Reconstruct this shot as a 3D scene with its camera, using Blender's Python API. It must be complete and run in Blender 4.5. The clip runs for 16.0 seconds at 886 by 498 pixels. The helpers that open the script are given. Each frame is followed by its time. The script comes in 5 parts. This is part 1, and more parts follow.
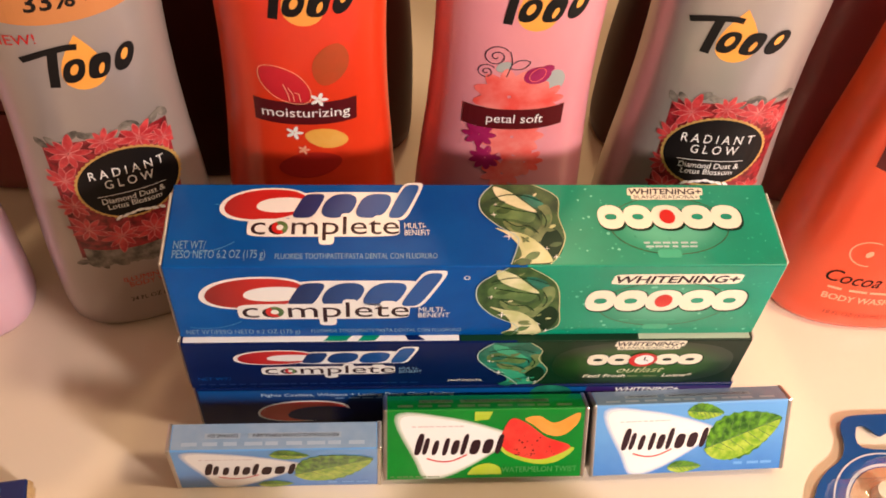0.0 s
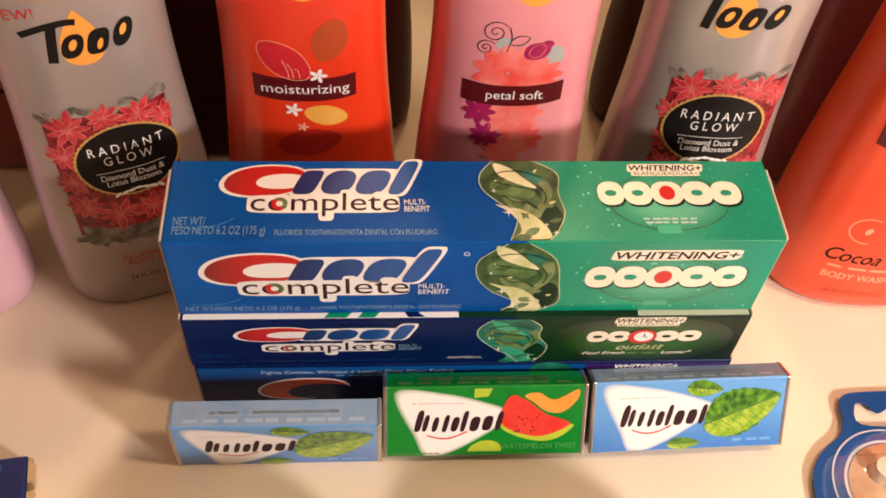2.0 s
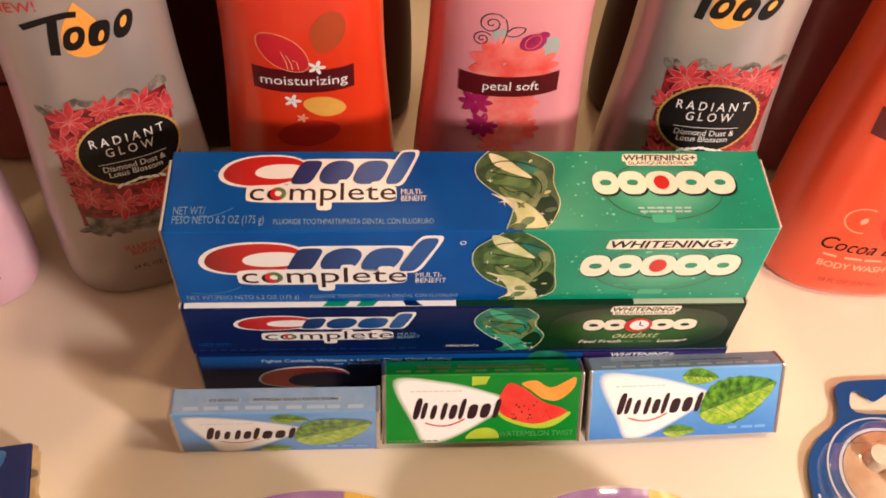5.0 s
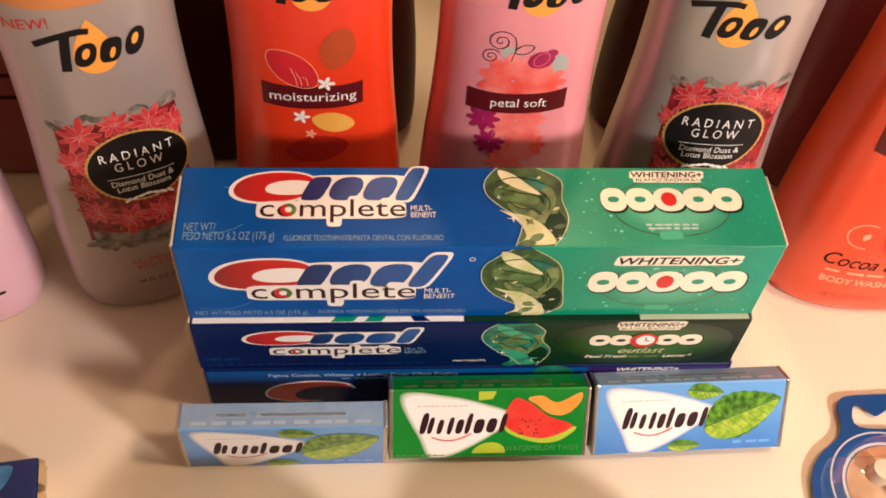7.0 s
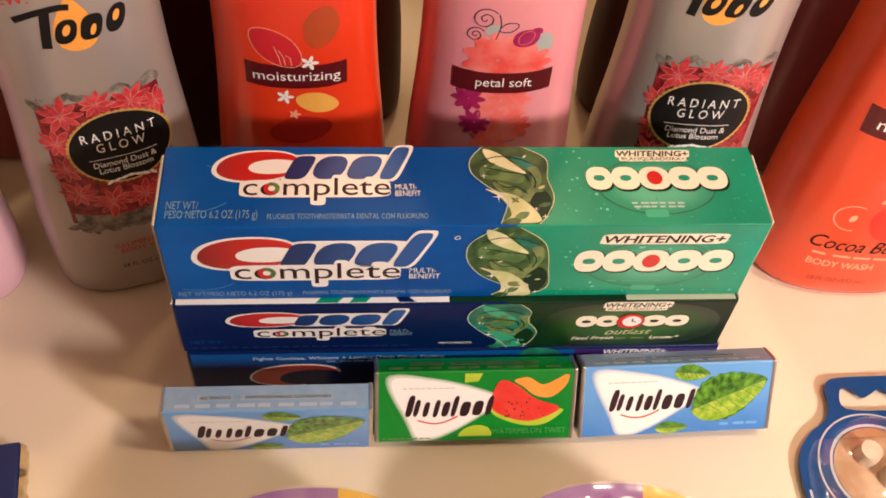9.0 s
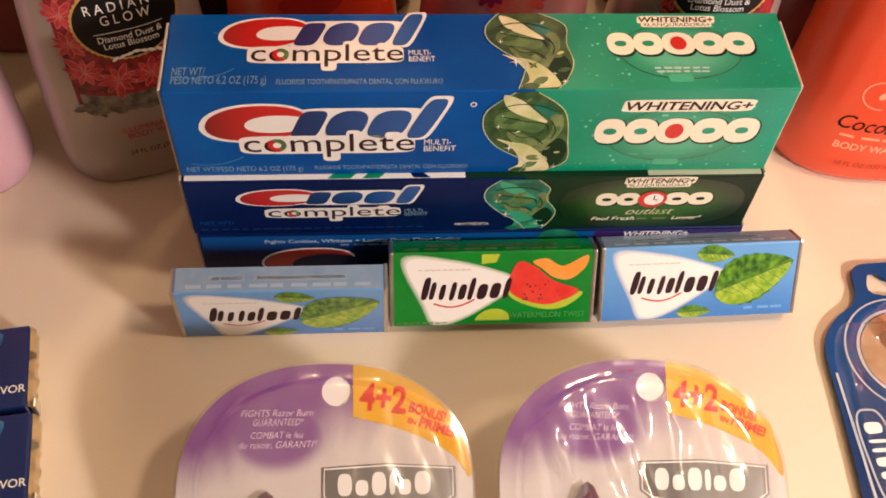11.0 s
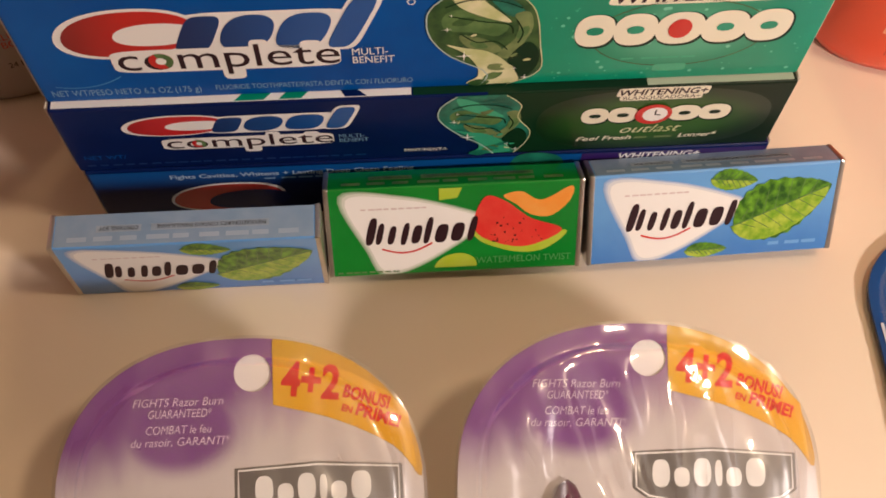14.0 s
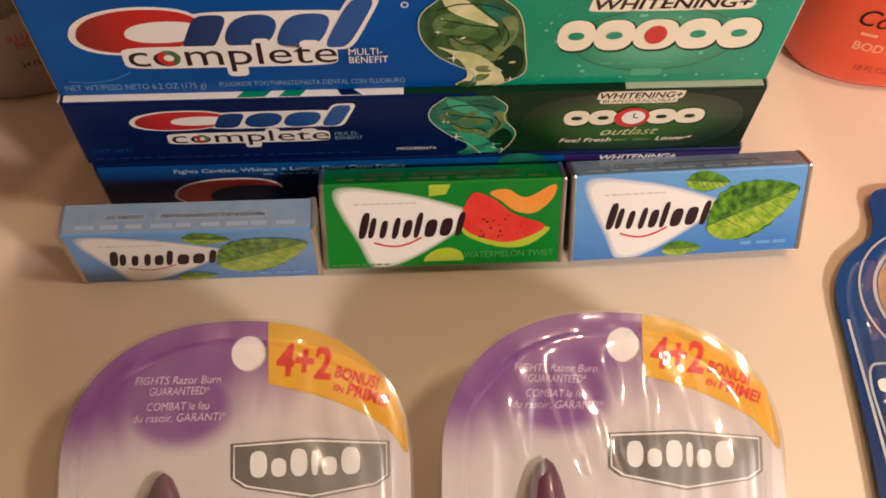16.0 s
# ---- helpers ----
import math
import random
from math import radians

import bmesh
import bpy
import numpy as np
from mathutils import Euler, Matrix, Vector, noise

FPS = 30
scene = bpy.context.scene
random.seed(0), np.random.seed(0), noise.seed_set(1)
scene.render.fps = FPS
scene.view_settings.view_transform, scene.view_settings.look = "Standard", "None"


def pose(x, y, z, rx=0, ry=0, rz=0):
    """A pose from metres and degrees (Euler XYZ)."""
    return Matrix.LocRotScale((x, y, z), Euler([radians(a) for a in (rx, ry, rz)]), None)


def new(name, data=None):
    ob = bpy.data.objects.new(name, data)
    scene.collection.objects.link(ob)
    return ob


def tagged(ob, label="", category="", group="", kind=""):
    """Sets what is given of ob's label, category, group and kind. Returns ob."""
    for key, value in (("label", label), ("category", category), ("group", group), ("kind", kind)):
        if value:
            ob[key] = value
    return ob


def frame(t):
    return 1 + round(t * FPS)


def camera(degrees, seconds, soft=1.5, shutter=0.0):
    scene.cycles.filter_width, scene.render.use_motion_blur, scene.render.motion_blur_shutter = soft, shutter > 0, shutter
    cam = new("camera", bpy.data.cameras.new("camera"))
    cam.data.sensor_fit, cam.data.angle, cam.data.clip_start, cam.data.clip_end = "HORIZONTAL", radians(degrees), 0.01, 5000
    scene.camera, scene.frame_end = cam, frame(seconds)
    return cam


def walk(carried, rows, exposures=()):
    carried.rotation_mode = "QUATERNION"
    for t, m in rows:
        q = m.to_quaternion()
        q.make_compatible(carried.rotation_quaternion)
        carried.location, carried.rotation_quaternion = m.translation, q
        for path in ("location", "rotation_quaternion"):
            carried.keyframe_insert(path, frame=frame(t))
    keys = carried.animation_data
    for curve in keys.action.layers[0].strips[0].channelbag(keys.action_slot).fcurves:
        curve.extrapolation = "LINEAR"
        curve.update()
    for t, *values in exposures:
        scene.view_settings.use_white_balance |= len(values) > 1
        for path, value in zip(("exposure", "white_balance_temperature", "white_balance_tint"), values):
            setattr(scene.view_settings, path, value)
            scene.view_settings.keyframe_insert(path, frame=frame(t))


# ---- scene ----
cam = camera(47.43, 16.0, soft=1.75)
# seconds, eye in metres, Euler angles in degrees
PATH = [
    (0, -0.03467, -0.19521, 0.36318, 37.779, -2.993, -2.533),
    (0.5, -0.03509, -0.19557, 0.36278, 37.621, -3.040, -2.570),
    (1, -0.03510, -0.19683, 0.36210, 37.557, -3.051, -2.592),
    (1.5, -0.03622, -0.19736, 0.36127, 37.343, -3.155, -2.726),
    (2, -0.03514, -0.19769, 0.36112, 36.983, -3.023, -2.643),
    (2.5, -0.03398, -0.19757, 0.36040, 36.590, -2.810, -2.674),
    (3, -0.03270, -0.19731, 0.36024, 35.689, -2.745, -2.586),
    (3.5, -0.03369, -0.20017, 0.35895, 34.937, -2.954, -2.724),
    (4, -0.03125, -0.20060, 0.36092, 35.029, -2.697, -2.589),
    (4.5, -0.03294, -0.20104, 0.36227, 35.824, -2.900, -2.631),
    (5, -0.03182, -0.20191, 0.36358, 36.666, -2.643, -2.445),
    (5.2, -0.03417, -0.20042, 0.36447, 36.779, -2.845, -2.575),
    (7.5, -0.03849, -0.19989, 0.36647, 37.093, -3.415, -2.762),
    (8, -0.03730, -0.19737, 0.36644, 36.993, -3.725, -2.988),
    (8.2, -0.03596, -0.19920, 0.36560, 37.315, -3.675, -3.025),
    (10.3, -0.03842, -0.21180, 0.34542, 36.370, -3.304, -3.372),
    (10.5, -0.03753, -0.21421, 0.34234, 35.726, -3.070, -3.229),
    (11, -0.03683, -0.22137, 0.33515, 34.625, -2.644, -3.056),
    (11.5, -0.03140, -0.22328, 0.33316, 34.230, -1.691, -2.656),
    (12, -0.02890, -0.21998, 0.32719, 33.489, -0.923, -2.400),
    (12.5, -0.02844, -0.20504, 0.31391, 31.663, -0.284, -2.279),
    (13, -0.02475, -0.18904, 0.29750, 30.026, -0.378, -2.950),
    (13.5, -0.01146, -0.17031, 0.28639, 27.962, -0.233, -3.281),
    (14, -0.00925, -0.16515, 0.28508, 27.239, -0.878, -3.476),
    (14.5, -0.00867, -0.16942, 0.28712, 27.680, -1.031, -3.202),
    (15, -0.00965, -0.17548, 0.28823, 28.573, -1.419, -3.155),
    (15.5, -0.01053, -0.17894, 0.29118, 28.775, -1.762, -3.146),
    (16, -0.00888, -0.18194, 0.29428, 28.825, -1.570, -2.961),
]
walk(cam, [(t, pose(x, y, z, rx, ry, rz)) for t, x, y, z, rx, ry, rz in PATH], [(0.0, 0.02), (4.0, -0.08), (8.0, -0.06), (10.5, -0.25), (12.0, -0.26), (13.5, -0.62), (16.0, -0.62)])

# ---- light: a warm vanity strip in front of and above the table ----
world = bpy.data.worlds.new("room_air")
scene.world = world
world.use_nodes = True
world.node_tree.nodes["Background"].inputs[0].default_value = (1.0, 0.72, 0.5, 1)
world.node_tree.nodes["Background"].inputs[1].default_value = 0.012


def bulb(x, y, z, watts, size, colour=(1.0, 0.83, 0.67)):
    d = bpy.data.lights.new("vanity_bulb", "POINT")
    d.energy, d.shadow_soft_size, d.color = watts, size, colour
    ob = new("vanity_bulb", d)
    ob.location = (x, y, z)
    return tagged(ob, "warm round vanity bulb above the table", "lamp", kind="structure")


# a pair of close bulbs in front, one higher at the side, one behind the bottles
bulb(0.382, -0.408, 0.312, 8.3, 0.027, (1.0, 0.84, 0.78))
bulb(0.408, -0.382, 0.334, 8.3, 0.027, (1.0, 0.84, 0.78))
bulb(0.34, -0.09, 0.64, 8.8, 0.040, (1.0, 0.74, 0.51))
bulb(0.10, 0.50, 0.92, 8.5, 0.040, (1.0, 0.70, 0.40))


# ---- materials ----
def mat(name, colour, rough=0.5, metal=0.0, second=None, scale=60.0, amount=0.5, bump=0.0, bump_scale=400.0, coat=0.0, spec=0.5, sss=0.0):
    """A plain surface whose colour wanders towards `second` in blotches, with a fine relief."""
    m = bpy.data.materials.new(name)
    m.use_nodes = True
    nt = m.node_tree
    b = nt.nodes["Principled BSDF"]
    b.inputs["Base Color"].default_value = (*colour, 1)
    b.inputs["Roughness"].default_value = rough
    b.inputs["Metallic"].default_value = metal
    b.inputs["Coat Weight"].default_value = coat
    b.inputs["Coat Roughness"].default_value = 0.12
    b.inputs["Specular IOR Level"].default_value = spec
    if sss:
        b.inputs["Subsurface Weight"].default_value = sss
        b.inputs["Subsurface Radius"].default_value = (0.006, 0.003, 0.002)
    tc = nt.nodes.new("ShaderNodeTexCoord")
    if second:
        n = nt.nodes.new("ShaderNodeTexNoise")
        n.inputs["Scale"].default_value, n.inputs["Detail"].default_value = scale, 5
        nt.links.new(tc.outputs["Object"], n.inputs["Vector"])
        r = nt.nodes.new("ShaderNodeMapRange")
        r.inputs["From Min"].default_value, r.inputs["From Max"].default_value = 0.35, 0.68
        r.inputs["To Max"].default_value = amount
        nt.links.new(n.outputs["Fac"], r.inputs["Value"])
        x = nt.nodes.new("ShaderNodeMix")
        x.data_type = "RGBA"
        x.inputs["A"].default_value, x.inputs["B"].default_value = (*colour, 1), (*second, 1)
        nt.links.new(r.outputs["Result"], x.inputs["Factor"])
        nt.links.new(x.outputs["Result"], b.inputs["Base Color"])
    if bump:
        n2 = nt.nodes.new("ShaderNodeTexNoise")
        n2.inputs["Scale"].default_value, n2.inputs["Detail"].default_value = bump_scale, 4
        nt.links.new(tc.outputs["Object"], n2.inputs["Vector"])
        bp = nt.nodes.new("ShaderNodeBump")
        bp.inputs["Strength"].default_value, bp.inputs["Distance"].default_value = bump, 0.001
        nt.links.new(n2.outputs["Fac"], bp.inputs["Height"])
        nt.links.new(bp.outputs["Normal"], b.inputs["Normal"])
    return m


def fade(name, low, high, axis, start, end, rough=0.35, wobble=0.0, scale=40.0, coat=0.3, spec=0.5):
    """Printed ink that fades from one colour to another along an axis of the thing."""
    m = bpy.data.materials.new(name)
    m.use_nodes = True
    nt = m.node_tree
    b = nt.nodes["Principled BSDF"]
    b.inputs["Roughness"].default_value, b.inputs["Coat Weight"].default_value = rough, coat
    b.inputs["Coat Roughness"].default_value, b.inputs["Specular IOR Level"].default_value = 0.15, spec
    tc = nt.nodes.new("ShaderNodeTexCoord")
    sep = nt.nodes.new("ShaderNodeSeparateXYZ")
    nt.links.new(tc.outputs["Object"], sep.inputs[0])
    value = sep.outputs[axis]
    if wobble:
        n = nt.nodes.new("ShaderNodeTexNoise")
        n.inputs["Scale"].default_value, n.inputs["Detail"].default_value = scale, 3
        nt.links.new(tc.outputs["Object"], n.inputs["Vector"])
        ma = nt.nodes.new("ShaderNodeMath")
        ma.operation = "MULTIPLY_ADD"
        ma.inputs[1].default_value = wobble
        nt.links.new(n.outputs["Fac"], ma.inputs[0])
        nt.links.new(value, ma.inputs[2])
        value = ma.outputs[0]
    r = nt.nodes.new("ShaderNodeMapRange")
    r.interpolation_type = "SMOOTHSTEP"
    r.inputs["From Min"].default_value, r.inputs["From Max"].default_value = start, end
    nt.links.new(value, r.inputs["Value"])
    x = nt.nodes.new("ShaderNodeMix")
    x.data_type = "RGBA"
    x.inputs["A"].default_value, x.inputs["B"].default_value = (*low, 1), (*high, 1)
    nt.links.new(r.outputs["Result"], x.inputs["Factor"])
    nt.links.new(x.outputs["Result"], b.inputs["Base Color"])
    return m


def clear(name, tint=(1, 1, 1), gloss=0.10, rough=0.05, bump=0.0, bump_scale=60.0, stretch=1.0, haze=0.0):
    """Thin clear plastic: see-through, with a gloss that grows at grazing angles."""
    m = bpy.data.materials.new(name)
    m.use_nodes = True
    nt = m.node_tree
    for n in list(nt.nodes):
        if n.type == "BSDF_PRINCIPLED":
            nt.nodes.remove(n)
    out = nt.nodes["Material Output"]
    tr, gl, mx = nt.nodes.new("ShaderNodeBsdfTransparent"), nt.nodes.new("ShaderNodeBsdfGlossy"), nt.nodes.new("ShaderNodeMixShader")
    tr.inputs[0].default_value = (*tint, 1)
    gl.inputs["Roughness"].default_value = rough
    lw = nt.nodes.new("ShaderNodeFresnel")
    lw.inputs[0].default_value = 1.45
    ad = nt.nodes.new("ShaderNodeMath")
    ad.operation = "ADD"
    ad.inputs[1].default_value = gloss
    nt.links.new(lw.outputs[0], ad.inputs[0])
    nt.links.new(ad.outputs[0], mx.inputs[0])
    nt.links.new(tr.outputs[0], mx.inputs[1])
    hz, both = nt.nodes.new("ShaderNodeBsdfGlossy"), nt.nodes.new("ShaderNodeMixShader")
    hz.inputs["Roughness"].default_value, both.inputs[0].default_value = rough + 0.22, haze
    nt.links.new(gl.outputs[0], both.inputs[1])
    nt.links.new(hz.outputs[0], both.inputs[2])
    nt.links.new(both.outputs[0], mx.inputs[2])
    if bump:
        tc = nt.nodes.new("ShaderNodeTexCoord")
        n2 = nt.nodes.new("ShaderNodeTexNoise")
        n2.inputs["Scale"].default_value, n2.inputs["Detail"].default_value = bump_scale, 0.5
        sq = nt.nodes.new("ShaderNodeMapping")
        sq.inputs["Scale"].default_value = (1, stretch, 1)
        nt.links.new(tc.outputs["Object"], sq.inputs["Vector"])
        nt.links.new(sq.outputs[0], n2.inputs["Vector"])
        bp = nt.nodes.new("ShaderNodeBump")
        bp.inputs["Strength"].default_value, bp.inputs["Distance"].default_value = bump, 0.004
        nt.links.new(n2.outputs["Fac"], bp.inputs["Height"])
        nt.links.new(bp.outputs["Normal"], gl.inputs["Normal"])
        nt.links.new(bp.outputs["Normal"], hz.inputs["Normal"])
    nt.links.new(mx.outputs[0], out.inputs[0])
    return m


TABLE = mat("cream_laminate", (0.80, 0.68, 0.53), 0.20, second=(0.75, 0.62, 0.47), scale=9, amount=0.5, bump=0.02, bump_scale=250, spec=0.5)
WALL = mat("tan_wall_paint", (0.50, 0.36, 0.24), 0.7, second=(0.44, 0.31, 0.20), scale=4, bump=0.1, bump_scale=120)
CEIL = mat("white_ceiling_paint", (0.75, 0.70, 0.62), 0.8, second=(0.70, 0.65, 0.57), scale=5)
FLOOR = mat("brown_floor", (0.25, 0.16, 0.10), 0.5, second=(0.18, 0.11, 0.07), scale=8)
WHITE = mat("white_ink", (0.88, 0.86, 0.82), 0.35, coat=0.2)
CREAMINK = mat("cream_ink", (0.86, 0.80, 0.62), 0.35, coat=0.2)
BLACK = mat("black_ink", (0.008, 0.006, 0.006), 0.5, spec=0.2)
DARKTYPE = mat("dark_plum_ink", (0.030, 0.010, 0.014), 0.45, spec=0.25)
CARD = mat("bare_cardboard", (0.62, 0.55, 0.45), 0.8, second=(0.52, 0.45, 0.36), scale=200)
BLUE = mat("blue_carton_gloss", (0.0, 0.062, 0.29), 0.34, second=(0.0, 0.105, 0.41), scale=28, amount=0.8, bump=0.03, bump_scale=90, coat=0.05, spec=0.15)
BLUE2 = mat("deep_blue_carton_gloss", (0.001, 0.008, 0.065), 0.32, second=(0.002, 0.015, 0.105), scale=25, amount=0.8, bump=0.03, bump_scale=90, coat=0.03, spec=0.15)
# deep blue low down, brighter blue near the carton's top edge
BLUE3 = fade("blue_band_fade", (0.001, 0.006, 0.05), (0.003, 0.085, 0.32), 2, 0.018, 0.028, coat=0.0, spec=0.15)
GREEN = mat("mint_green_ink", (0.0, 0.245, 0.135), 0.32, second=(0.0, 0.33, 0.19), scale=30, amount=0.8, coat=0.2)
GREENLIT = mat("pale_mint_ink", (0.05, 0.42, 0.24), 0.28, second=(0.01, 0.33, 0.17), scale=50, coat=0.5)
GREENDARK = fade("forest_green_ink", (0.004, 0.035, 0.014), (0.004, 0.018, 0.008), 0, 0.0, 0.095, wobble=0.02, coat=0.1, spec=0.2)
OLIVE = mat("olive_leaf_ink", (0.11, 0.17, 0.06), 0.3, second=(0.22, 0.29, 0.11), scale=220, amount=1.0, coat=0.3)
LEAFDEEP = mat("leaf_ink_deep", (0.008, 0.055, 0.018), 0.3, second=(0.06, 0.14, 0.035), scale=200, amount=1.0, coat=0.4)
LEAFPALE = mat("leaf_ink_pale", (0.52, 0.56, 0.24), 0.3, second=(0.82, 0.77, 0.50), scale=110, amount=1.0, coat=0.4)
LEAFMID = mat("leaf_ink_mid", (0.055, 0.14, 0.04), 0.3, second=(0.14, 0.25, 0.08), scale=200, amount=1.0, coat=0.4)
TEAL = mat("teal_swirl_ink", (0.004, 0.10, 0.07), 0.3, second=(0.02, 0.26, 0.17), scale=170, amount=1.0, coat=0.4)
RED = fade("red_logo_ink", (0.20, 0.006, 0.010), (0.56, 0.014, 0.012), 0, -0.096, -0.070)
REDDOT = mat("red_ink", (0.60, 0.012, 0.010), 0.3, coat=0.3)
LOGOBLUE = fade("logo_blue_ink", (0.002, 0.018, 0.10), (0.005, 0.085, 0.33), 0, -0.07, -0.02)
PURPLE = mat("violet_ink", (0.035, 0.012, 0.12), 0.3, coat=0.3)
TYPEBLUE = mat("pale_blue_ink", (0.20, 0.36, 0.55), 0.35)
SILVER = mat("foil_silver", (0.62, 0.58, 0.52), 0.28, metal=0.9, second=(0.45, 0.40, 0.34), scale=150, bump=0.25, bump_scale=120)
GOLDFOIL = mat("warm_foil", (0.75, 0.60, 0.36), 0.25, metal=0.9, second=(0.4, 0.32, 0.22), scale=120, bump=0.3, bump_scale=150)

def glow(name, inner, outer, centre, radii, rough=0.3, coat=0.2):
    """Ink that is lighter round a centre and fades outwards."""
    m = fade(name, inner, outer, 0, 0.35, 1.0, rough, coat=coat)
    nt = m.node_tree
    tc = next(n for n in nt.nodes if n.type == "TEX_COORD")
    r = next(n for n in nt.nodes if n.type == "MAP_RANGE")
    mp_ = nt.nodes.new("ShaderNodeMapping")
    mp_.inputs["Scale"].default_value = [1 / k for k in radii]
    mp_.inputs["Location"].default_value = [-c / k for c, k in zip(centre, radii)]
    ln = nt.nodes.new("ShaderNodeVectorMath")
    ln.operation = "LENGTH"
    nt.links.new(tc.outputs["Object"], mp_.inputs["Vector"])
    nt.links.new(mp_.outputs[0], ln.inputs[0])
    nt.links.new(ln.outputs["Value"], r.inputs["Value"])
    return m


# ---- small tools ----
def part(name, bm, material, parent=None, label="", smooth=False):
    me = bpy.data.meshes.new(name)
    bm.to_mesh(me)
    bm.free()
    me.materials.append(material)
    if smooth:
        for p in me.polygons:
            p.use_smooth = True
    ob = new(name, me)
    if parent:
        ob.parent = parent
    return tagged(ob, label)


def thing(name, label, category, m, group="", kind=""):
    ob = new(name)
    ob.empty_display_size = 0.01
    ob.matrix_basis = m
    return tagged(ob, label, category, group, kind)


def box(x0, x1, y0, y1, z0, z1, bevel=0.0, seg=2):
    bm = bmesh.new()
    bmesh.ops.create_cube(bm, size=1, matrix=Matrix.Translation(((x0 + x1) / 2, (y0 + y1) / 2, (z0 + z1) / 2)) @ Matrix.Diagonal((x1 - x0, y1 - y0, z1 - z0, 1)))
    if bevel:
        bmesh.ops.bevel(bm, geom=bm.edges[:], offset=bevel, segments=seg, affect="EDGES", profile=0.6)
    return bm


def flat(m, off=0.00015):
    """A way to lay print on a flat face: m carries (u, v, 0) onto the face."""
    return lambda u, v, up=0.0: m @ Vector((u, v, off * 0.6 + up * 0.5))


def spline(points, n=8, closed=True):
    out, k = [], len(points)
    for i in range(k if closed else k - 1):
        p = [Vector(points[(i + j) % k] if closed else points[min(max(i + j, 0), k - 1)]) for j in (-1, 0, 1, 2)]
        for s in range(n):
            t = s / n
            q = 0.5 * (2 * p[1] + (p[2] - p[0]) * t + (2 * p[0] - 5 * p[1] + 4 * p[2] - p[3]) * t * t + (3 * p[1] - p[0] - 3 * p[2] + p[3]) * t ** 3)
            out.append((q[0], q[1]))
    return out


def fill(mp, pts, up=0.0, bm=None):
    """One printed patch with this outline."""
    bm = bm or bmesh.new()
    bm.faces.new([bm.verts.new(mp(u, v, up)) for u, v in pts])
    return bm


def rings(mp, pts, centre=None, n=5, up=0.0, bm=None):
    """A patch built in rings round its centre, so that it can follow a curved face."""
    bm = bm or bmesh.new()
    cx = centre[0] if centre else sum(p[0] for p in pts) / len(pts)
    cy = centre[1] if centre else sum(p[1] for p in pts) / len(pts)
    last, mid = None, bm.verts.new(mp(cx, cy, up))
    for k in range(1, n + 1):
        row = [bm.verts.new(mp(cx + (u - cx) * k / n, cy + (v - cy) * k / n, up)) for u, v in pts]
        for i in range(len(row)):
            j = (i + 1) % len(row)
            bm.faces.new((mid, row[i], row[j]) if last is None else (last[i], row[i], row[j], last[j]))
        last = row
    return bm


def ribbon(mp, pts, width, closed=False, up=0.0, bm=None):
    """A printed line of this width along points."""
    bm = bm or bmesh.new()
    k, rows = len(pts), []
    for i, p in enumerate(pts):
        a, b = (pts[i - 1], pts[(i + 1) % k]) if closed else (pts[max(i - 1, 0)], pts[min(i + 1, k - 1)])
        d = Vector((b[0] - a[0], b[1] - a[1])).normalized() * width / 2
        rows.append((bm.verts.new(mp(p[0] - d.y, p[1] + d.x, up)), bm.verts.new(mp(p[0] + d.y, p[1] - d.x, up))))
    for i in range(k if closed else k - 1):
        a, b = rows[i], rows[(i + 1) % k]
        bm.faces.new((a[0], a[1], b[1], b[0]))
    return bm


def oval(cx, cy, a, b, power=2.0, shear=0.0, turn=0.0, n=36):
    out = []
    for i in range(n):
        t = 2 * math.pi * i / n
        c, s = math.cos(t), math.sin(t)
        u, v = a * math.copysign(abs(c) ** (2 / power), c), b * math.copysign(abs(s) ** (2 / power), s)
        u += shear * v
        out.append((cx + u * math.cos(turn) - v * math.sin(turn), cy + u * math.sin(turn) + v * math.cos(turn)))
    return out


def rect(u0, u1, v0, v1, nu=1, nv=1, bm=None, mp=None, up=0.0, bow=0.0):
    bm = bm or bmesh.new()
    g = [[bm.verts.new(mp(u0 + (u1 - u0) * i / nu, v0 + (v1 - v0) * j / nv + bow * (2 * i / nu - 1) ** 2, up)) for i in range(nu + 1)] for j in range(nv + 1)]
    for j in range(nv):
        for i in range(nu):
            bm.faces.new((g[j][i], g[j][i + 1], g[j + 1][i + 1], g[j + 1][i]))
    return bm


